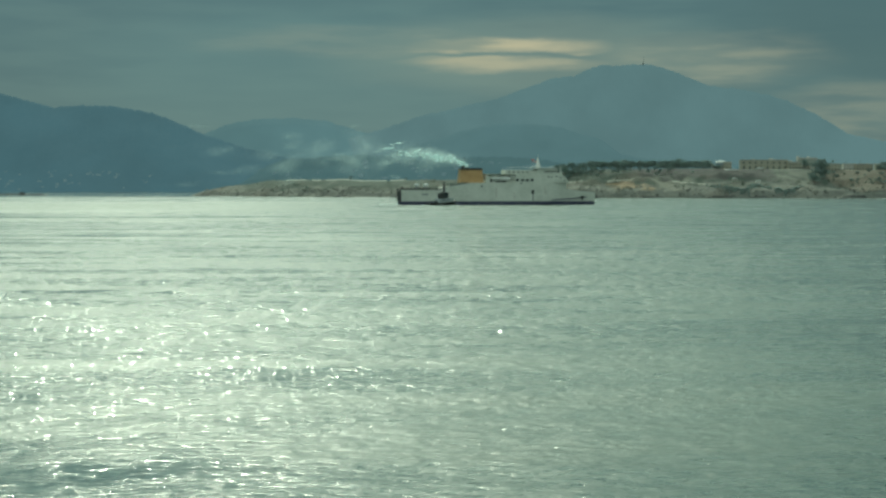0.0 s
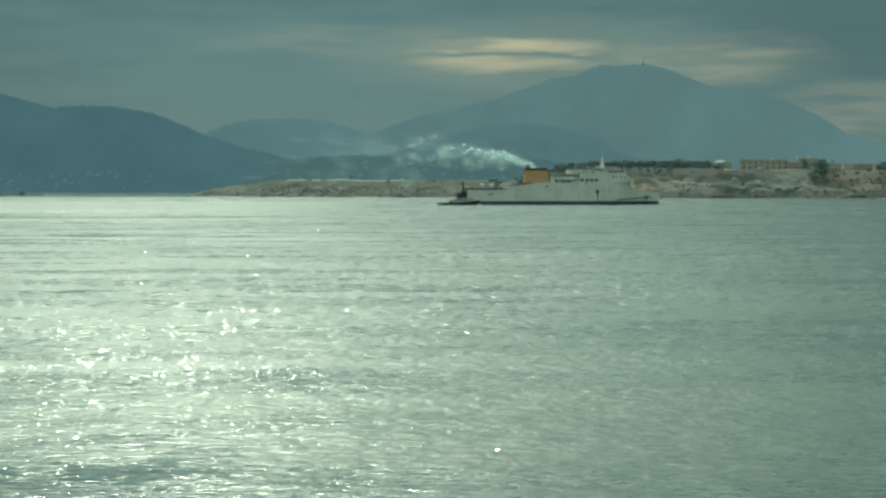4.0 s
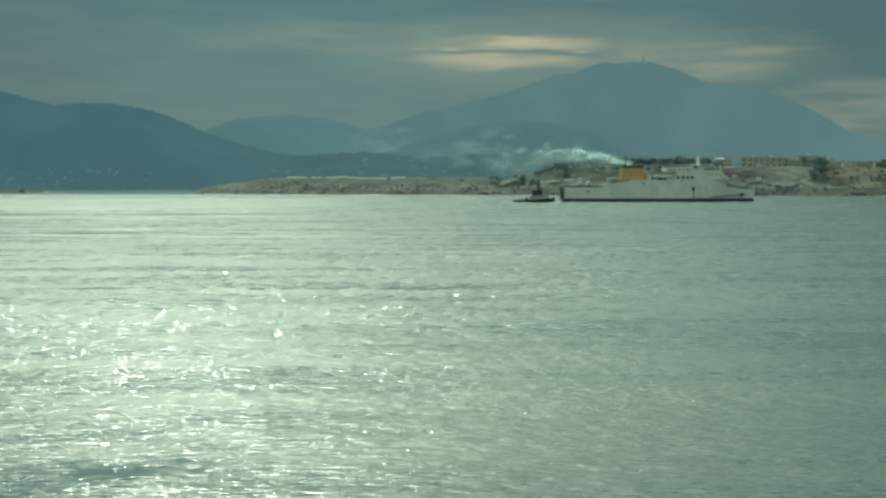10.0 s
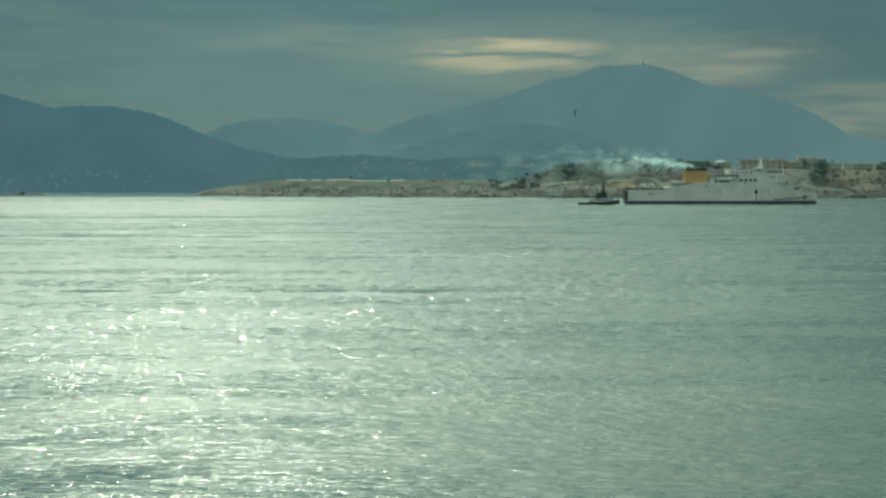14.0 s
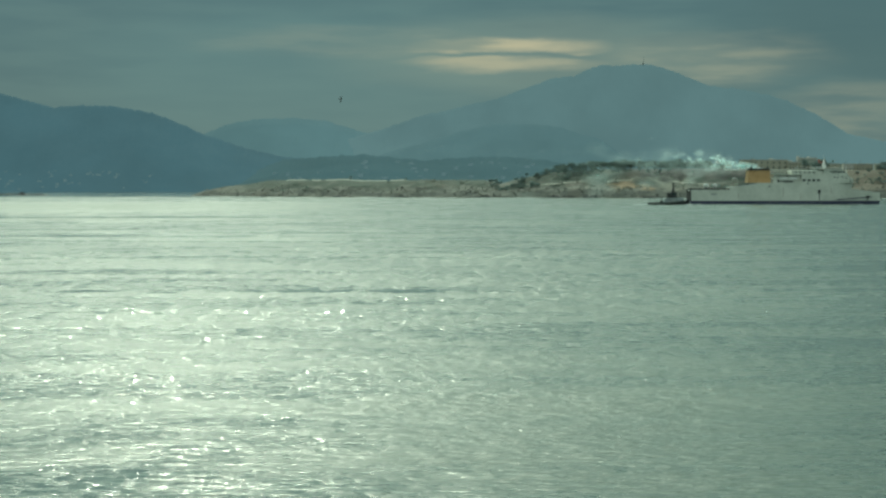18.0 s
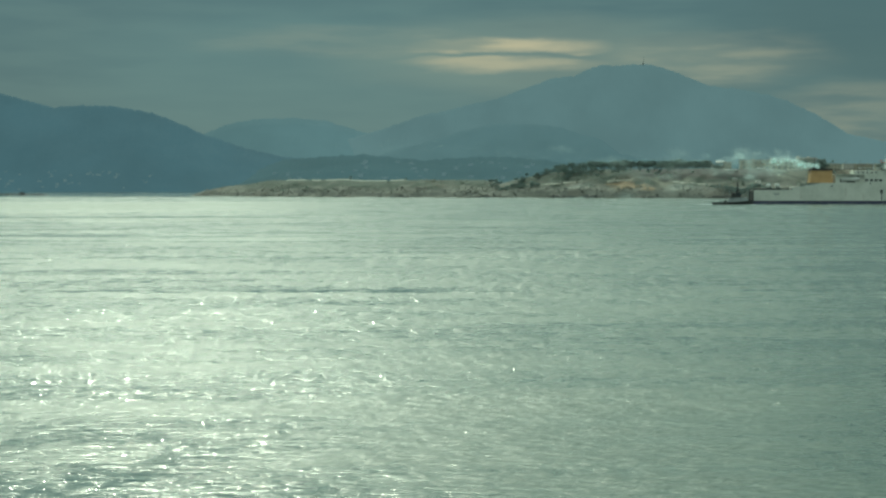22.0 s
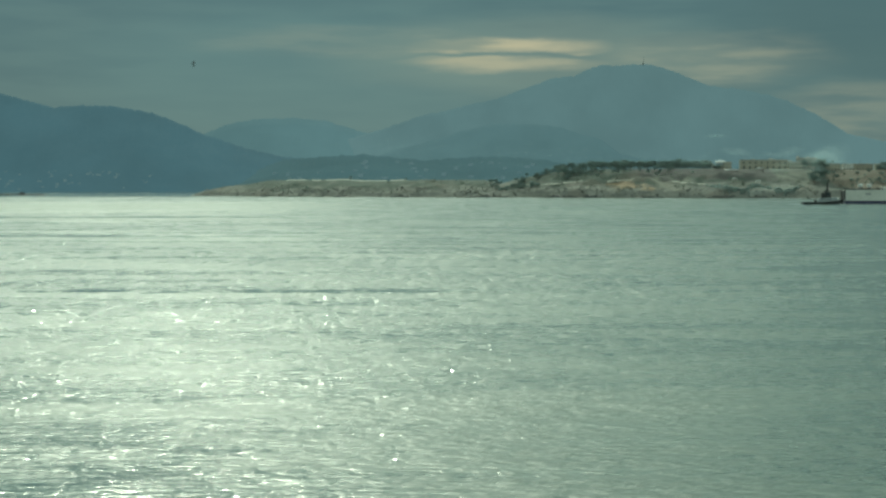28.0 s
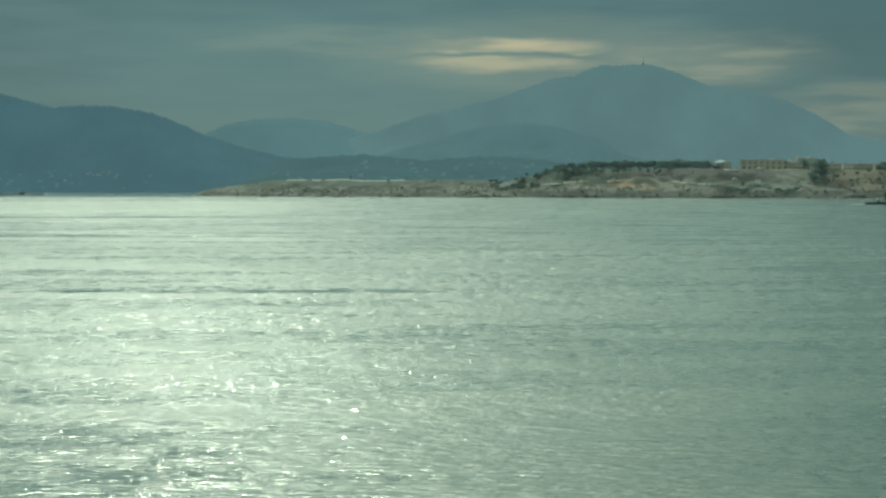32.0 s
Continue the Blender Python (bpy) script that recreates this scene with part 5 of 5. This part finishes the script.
FUNNEL = (-17.6, 0.0, 25.8)           # the mouth, in the ferry's space
FERRY_ROWS = [
        (0, pose(33.82, 1500, 0, 0, 0, 6.9)), (0.1, pose(34.91, 1500.33, 0, 0, 0, 6.87)), (0.3, pose(37.1, 1500.99, 0, 0, 0, 6.8)),
        (0.6, pose(40.39, 1501.98, 0, 0, 0, 6.69)), (1, pose(44.78, 1503.3, 0, 0, 0, 6.55)), (1.5, pose(50.26, 1504.95, 0, 0, 0, 6.37)),
        (2.25, pose(58.51, 1507.42, 0, 0, 0, 6.11)), (3, pose(66.78, 1509.9, 0, 0, 0, 5.85)), (3.75, pose(75.06, 1512.38, 0, 0, 0, 5.58)),
        (4.5, pose(83.36, 1514.85, 0, 0, 0, 5.32)), (5.25, pose(91.68, 1517.32, 0, 0, 0, 5.06)), (6, pose(100.01, 1519.8, 0, 0, 0, 4.8)),
        (6.75, pose(108.36, 1522.28, 0, 0, 0, 4.54)), (7.5, pose(116.72, 1524.75, 0, 0, 0, 4.28)), (8.25, pose(125.09, 1527.22, 0, 0, 0, 4.02)),
        (9, pose(133.48, 1529.7, 0, 0, 0, 3.76)), (9.75, pose(141.89, 1532.17, 0, 0, 0, 3.5)), (10.5, pose(150.31, 1534.65, 0, 0, 0, 3.24)),
        (11.25, pose(158.74, 1537.12, 0, 0, 0, 2.99)), (12, pose(167.18, 1539.6, 0, 0, 0, 2.73)), (12.75, pose(175.64, 1542.07, 0, 0, 0, 2.48)),
        (13.5, pose(184, 1543.65, 0, 0, 0, 2.22)), (14.25, pose(192.31, 1544.77, 0, 0, 0, 1.97)), (15, pose(200.61, 1545.9, 0, 0, 0, 1.71)),
        (15.75, pose(208.91, 1547.03, 0, 0, 0, 1.46)), (16.5, pose(217.21, 1548.15, 0, 0, 0, 1.21)), (17.25, pose(225.5, 1549.28, 0, 0, 0, 0.96)),
        (18, pose(233.79, 1550.4, 0, 0, 0, 0.71)), (18.75, pose(242.08, 1551.52, 0, 0, 0, 0.46)), (19.5, pose(250.36, 1552.65, 0, 0, 0, 0.21)),
        (20.25, pose(258.63, 1553.77, 0, 0, 0, -0.03)), (21, pose(266.9, 1554.9, 0, 0, 0, -0.28)), (21.75, pose(275.16, 1556.03, 0, 0, 0, -0.53)),
        (22.5, pose(283.41, 1557.15, 0, 0, 0, -0.77)), (23.25, pose(291.66, 1558.28, 0, 0, 0, -1.01)), (24, pose(299.9, 1559.4, 0, 0, 0, -1.26)),
        (24.75, pose(308.13, 1560.52, 0, 0, 0, -1.5)), (25.5, pose(316.36, 1561.65, 0, 0, 0, -1.74)), (26.25, pose(324.57, 1562.77, 0, 0, 0, -1.98)),
        (27, pose(332.78, 1563.9, 0, 0, 0, -2.21)), (27.75, pose(340.98, 1565.03, 0, 0, 0, -2.45)), (28.5, pose(349.17, 1566.15, 0, 0, 0, -2.69)),
        (29.25, pose(357.35, 1567.28, 0, 0, 0, -2.92)), (30, pose(365.52, 1568.4, 0, 0, 0, -3.15)), (30.75, pose(373.67, 1569.52, 0, 0, 0, -3.39)),
        (31.5, pose(381.82, 1570.65, 0, 0, 0, -3.62)), (32, pose(387.25, 1571.4, 0, 0, 0, -3.77)),
]


def ferry_at(t):
    """The ferry's pose at t seconds, also a little before the start."""
    if t <= FERRY_ROWS[0][0]:
        (t0, a), (t1, b) = FERRY_ROWS[0], FERRY_ROWS[6]
    else:
        k = min(range(len(FERRY_ROWS) - 1), key=lambda i: 0 if FERRY_ROWS[i][0] <= t <= FERRY_ROWS[i + 1][0] else 1)
        (t0, a), (t1, b) = FERRY_ROWS[k], FERRY_ROWS[k + 1]
    s = (t - t0) / (t1 - t0)
    return a.translation.lerp(b.translation, s), a.to_quaternion()


def smoke_build():
    """Puffs of three kinds: the white billows at the mouth, loose wisps, and the thin haze that they leave."""
    plume = new("smoke_plume")
    tagged(plume, "pale torn smoke drifting back from the ferry's funnel", "smoke")
    rng = random.Random(77)
    keyed = []
    # kind, mean gap in seconds, radius, stretch, life, last birth, spread of the rise, sinking, hidden place in the hull
    for kind, gap, size, wide, life, last, shake, sink, store in (
            (0, 0.085, (1.7, 3.3), (1.0, 1.5), (2.4, 4.6), 24.4, 0.9, (0.0, 0.45), (-16.0, 0.0, 16.0)),
            (1, 0.13, (3.4, 6.2), (1.0, 1.5), (4.0, 8.0), 24.3, 1.8, (-0.7, 1.0), (-10.0, 0.0, 8.2)),
            (2, 0.26, (6.5, 9.2), (1.3, 2.1), (8.0, 14.0), 24.0, 2.0, (-1.2, 1.2), (-4.0, 0.0, 8.2))):
        meshes = [puff_mesh(i + 5 * kind, M_PUFF[kind], 0.03) for i in range(3)]
        t, burst_end, push, side = -life[1], -99.0, 0.0, 0.0
        while t < last:
            t += gap * rng.uniform(0.5, 1.5)
            if t > burst_end:                                # the smoke leaves in bursts that share their way
                burst_end = t + rng.uniform(0.35, 0.8)
                push, side = rng.gauss(0, 0.75), rng.gauss(0, 0.8)
            ob = new("puff", rng.choice(meshes))
            ob.parent = plume
            r = rng.uniform(*size)
            ob.scale = (r * rng.uniform(*wide), r, r * rng.uniform(0.8, 1.0))
            rise = 6.8 if t < 4 else 5.2 if t < 9 else 3.4 if t < 15 else 2.9
            keyed.append(dict(ob=ob, born=t, life=rng.uniform(*life) * (1.0 if t < 15 else 0.62 if t > 20 else 0.85), ease=(0.25, 0.5, 0.6)[kind], opens=(0.0, 0.9, 2.0)[kind], store=Vector(store), lean=rng.uniform(-30, 30), twist=rng.uniform(-18, 18),
                              wind=Vector((rng.gauss(-4.4, 0.8) + side, rng.gauss(0.6, 0.8), 0)), lift=rise + push + rng.gauss(0, shake), sink=rng.gauss(*sink)))
    return keyed


puffs = smoke_build()


# ---------------------------------------------------------------- birds
def bird_build():
    ob = new("gull")
    tagged(ob, "small dark gull flying before the clouds", "bird", "birds over the bay")
    bm = bmesh.new()
    ball(bm, (0, 0, 0), 0.13, 2.2, 1, 0.9, 10)
    part("body", bm, M_FEATHER, ob, smooth=True)
    bm = bmesh.new()
    rod(bm, (-0.22, 0, 0), (-0.48, 0, 0.02), 0.07, 0.1, 6)
    part("tail", bm, M_FEATHER, ob)
    wings = []
    for side in (-1, 1):
        bm = bmesh.new()
        loft(bm, [[(0.14, side * 0.08, 0.03), (0.14, side * 0.08, 0.06), (-0.12, side * 0.08, 0.05)], [(0.17, side * 0.4, 0.04), (0.17, side * 0.4, 0.06), (-0.08, side * 0.4, 0.05)], [(0.0, side * 0.75, 0.04), (0.0, side * 0.75, 0.05), (-0.08, side * 0.75, 0.045)]])
        wings.append(part("wing", bm, M_FEATHER, ob))
    return ob, wings


FIRST_PATH = [(0, (-105.58, 250, 76.95)), (15.2, (-75.68, 250, 53.87)), (16.9, (-32.37, 250, 36.95)), (17.4, (-21.69, 250, 27.21)), (17.8, (-14.07, 250, 22.8)), (18, (-11.42, 250, 22.11)), (18.2, (-8.08, 250, 21.36)), (18.4, (-4.54, 250, 20.98)), (18.6, (-1.45, 250, 20.85)), (19, (2.52, 250, 20.79)), (19.3, (6.37, 250, 21.23)), (19.9, (21.8, 250, 34.44)), (21, (45.05, 250, 45.73)), (32, (113.86, 250, 76.95))]
SECOND_PATH = [(0, (-124.57, 250, 64.49)), (20.8, (-88.47, 250, 31.93)), (22.1, (-53.22, 250, 26.9)), (22.4, (-36.58, 250, 24.13)), (22.6, (-33.62, 250, 23.87)), (22.8, (-30.34, 250, 23.37)), (23, (-27.38, 250, 22.99)), (23.2, (-25.17, 250, 23.12)), (23.5, (-23.97, 250, 24.32)), (23.8, (-23.9, 250, 25.64)), (24.2, (-22.93, 250, 35.07)), (25.4, (-16.6, 250, 51.99)), (32, (44.86, 250, 83.17))]
THIRD_PATH = [(0, (-143, 250, 89.38)), (26, (-69.63, 250, 23.75)), (27.2, (-40.62, 250, 24.5)), (27.6, (-33.93, 250, 24.76)), (27.8, (-30.9, 250, 25.39)), (28, (-27.81, 250, 26.08)), (28.2, (-25.16, 250, 26.14)), (28.4, (-23.27, 250, 25.64)), (28.6, (-20.74, 250, 26.9)), (28.95, (-15.06, 250, 35.07)), (30.2, (7.29, 250, 55.12)), (32, (32.37, 250, 70.73))]
FOURTH_PATH = [(0, (-131.03, 250, 51.99)), (11, (-81.02, 250, 20.6)), (12.7, (-68.42, 250, 17.07)), (13.03, (-53.27, 250, 17.32)), (13.2, (2.08, 250, 17.64)), (13.4, (4.35, 250, 18.77)), (13.6, (7.38, 250, 20.1)), (13.8, (10.66, 250, 20.41)), (14, (14.76, 250, 20.6)), (14.2, (18.24, 250, 19.97)), (14.4, (21.77, 250, 19.09)), (14.5, (22.97, 250, 18.71)), (14.9, (30.17, 250, 18.2)), (15.6, (54.02, 250, 18.58)), (17, (70.37, 250, 26.9)), (32, (132.76, 250, 70.73))]
FIFTH_PATH = [(0, (26.05, 250, 89.38)), (18.6, (4.78, 250, 51.99)), (19.6, (-1.51, 250, 35.7)), (20.1, (-3.41, 250, 23.75)), (20.4, (-6.69, 250, 21.8)), (20.6, (-10.85, 250, 21.73)), (20.8, (-15.33, 250, 21.54)), (21, (-20.57, 250, 21.23)), (21.2, (-25.55, 250, 22.36)), (21.4, (-30.21, 250, 24.06)), (21.6, (-35.56, 250, 26.27)), (21.95, (-52.57, 250, 30.04)), (23.5, (-80.79, 250, 45.73)), (32, (-143.2, 250, 76.95))]
GULLS = [(FIRST_PATH, 0.56, 8), (SECOND_PATH, 0.52, 8), (THIRD_PATH, 0.56, 8), (FOURTH_PATH, 0.56, 8), (FIFTH_PATH, 0.26, 172)]


# ---------------------------------------------------------------- what moves
def drift_puff(ob, born, life, ease, opens, store, lean, twist, wind, lift, sink):
    """Inside the ship till it is born; up through the funnel; then off with the wind, opening out, and settling into a flat veil as it thins away."""
    def in_ship(t, spot):
        place, q = ferry_at(t)
        return place + q @ spot
    mouth = Vector(FUNNEL)
    start = in_ship(born + ease, mouth)

    def state(t):
        age = t - born
        if age <= 0:
            place = in_ship(t, store)
        elif age < ease:
            place = in_ship(t, store.lerp(mouth, age / ease))
        else:
            d = min(age - ease, life * 1.2)
            place = start + wind * d + Vector((0, 0, lift * 1.8 * (1 - math.exp(-d / 1.8)) + sink * d))
            place.z = max(place.z, 4.0)
        folded = 1.0 - min(1.0, max(0.0, age - ease) / opens) if opens else 0.0
        flat = max(folded, min(1.0, max(0.0, (age / life - 0.45) / 0.55)))
        level = 90 + math.degrees(math.atan2(place.z - 12.4, place.y))     # flat as seen across the bay
        return Matrix.Translation(place) @ pose(0, 0, 0, level * flat, lean * (1 - flat), twist * (1 - flat))
    times = [0.0, born * 0.5, born, born + ease, born + ease + opens * 0.5] + [born + ease + (life - ease) * s for s in (0.12, 0.28, 0.46, 0.64, 0.82, 1.0)] + [born + life * 1.2, 32.0]
    rows = []
    for t in sorted(min(32.0, max(0.0, t)) for t in times):
        if not rows or t > rows[-1][0] + 0.03:
            rows.append((t, state(t)))
    if rows[-1][0] < 32.0:
        rows[-1] = (32.0, state(32.0))
    walk(ob, rows)


def motions():
    walk(ferry, FERRY_ROWS)
    walk(tug, [
        (0, pose(0.74, 1462, 0, 0, 0, 49.98)), (0.1, pose(0.89, 1462.74, 0, 0, 0, 48.72)), (1, pose(2.6, 1468.64, 0, 0, 0, 37.97)),
        (2, pose(4.84, 1473.8, 0, 0, 0, 27.36)), (3, pose(8.21, 1477.83, 0, 0, 0, 18.35)), (3.5, pose(10.47, 1479.49, 0, 0, 0, 14.56)),
        (5, pose(19.79, 1485, 0, 0, 0, 7.35)), (6, pose(26.33, 1488.51, 0, 0, 0, 7.14)), (7, pose(34.67, 1491.59, 0, 0, 0, 6.87)),
        (8, pose(43.99, 1494.34, 0, 0, 0, 6.57)), (9, pose(53.7, 1496.84, 0, 0, 0, 6.25)), (10, pose(64.01, 1499.14, 0, 0, 0, 5.92)),
        (11, pose(74.54, 1501.28, 0, 0, 0, 5.58)), (12, pose(85.08, 1503.31, 0, 0, 0, 5.25)), (13, pose(96.6, 1505.24, 0, 0, 0, 4.88)),
        (14, pose(108.15, 1507.09, 0, 0, 0, 4.51)), (16.5, pose(137.87, 1511.52, 0, 0, 0, 3.57)), (18, pose(155.89, 1514.07, 0, 0, 0, 3)),
        (20, pose(178.66, 1517.4, 0, 0, 0, 2.29)), (22, pose(200.18, 1520.68, 0, 0, 0, 1.62)), (23, pose(210.59, 1522.3, 0, 0, 0, 1.3)),
        (24, pose(221.02, 1523.93, 0, 0, 0, 0.98)), (25.5, pose(236.02, 1526.35, 0, 0, 0, 0.53)), (27.5, pose(257.39, 1529.57, 0, 0, 0, -0.12)),
        (28.5, pose(268.59, 1531.18, 0, 0, 0, -0.46)), (30, pose(285.58, 1533.58, 0, 0, 0, -0.97)), (31.8, pose(305.33, 1536.47, 0, 0, 0, -1.56)),
        (32, pose(307.53, 1536.79, 0, 0, 0, -1.62)),
    ])
    # the waves run slowly past
    walk(sea, [(t, pose(-0.7 * t, -0.22 * t, 0)) for t in (0, 0.1, 1, 8, 16, 24, 31, 31.9, 32)])
    for p in puffs:
        drift_puff(**p)
    for path, size, heading in GULLS:
        ob, wings = bird_build()
        rows = []
        for (t, p), (t2, p2) in zip(path, path[1:] + path[-1:]):
            way = Vector(p2) - Vector(p) if t2 > t else Vector(path[-1][1]) - Vector(path[-2][1])
            rows.append((t, Matrix.Translation(p) @ pose(0, 0, 0, -14 if 22.9 < t < 25 else -62, 0, 0) @ pose(0, 0, 0, 0, 0, heading) @ Matrix.Scale(size, 4)))
        ob.scale = (size, size, size)
        walk(ob, rows)
        for side, wing in zip((-1, 1), wings):
            walk(wing, [(t, pose(0, 0, 0, side * (26 if k % 2 else -10))) for k, t in enumerate([0.0] + [path[1][0] + 0.18 * i for i in range(14)] + [32.0])])


motions()
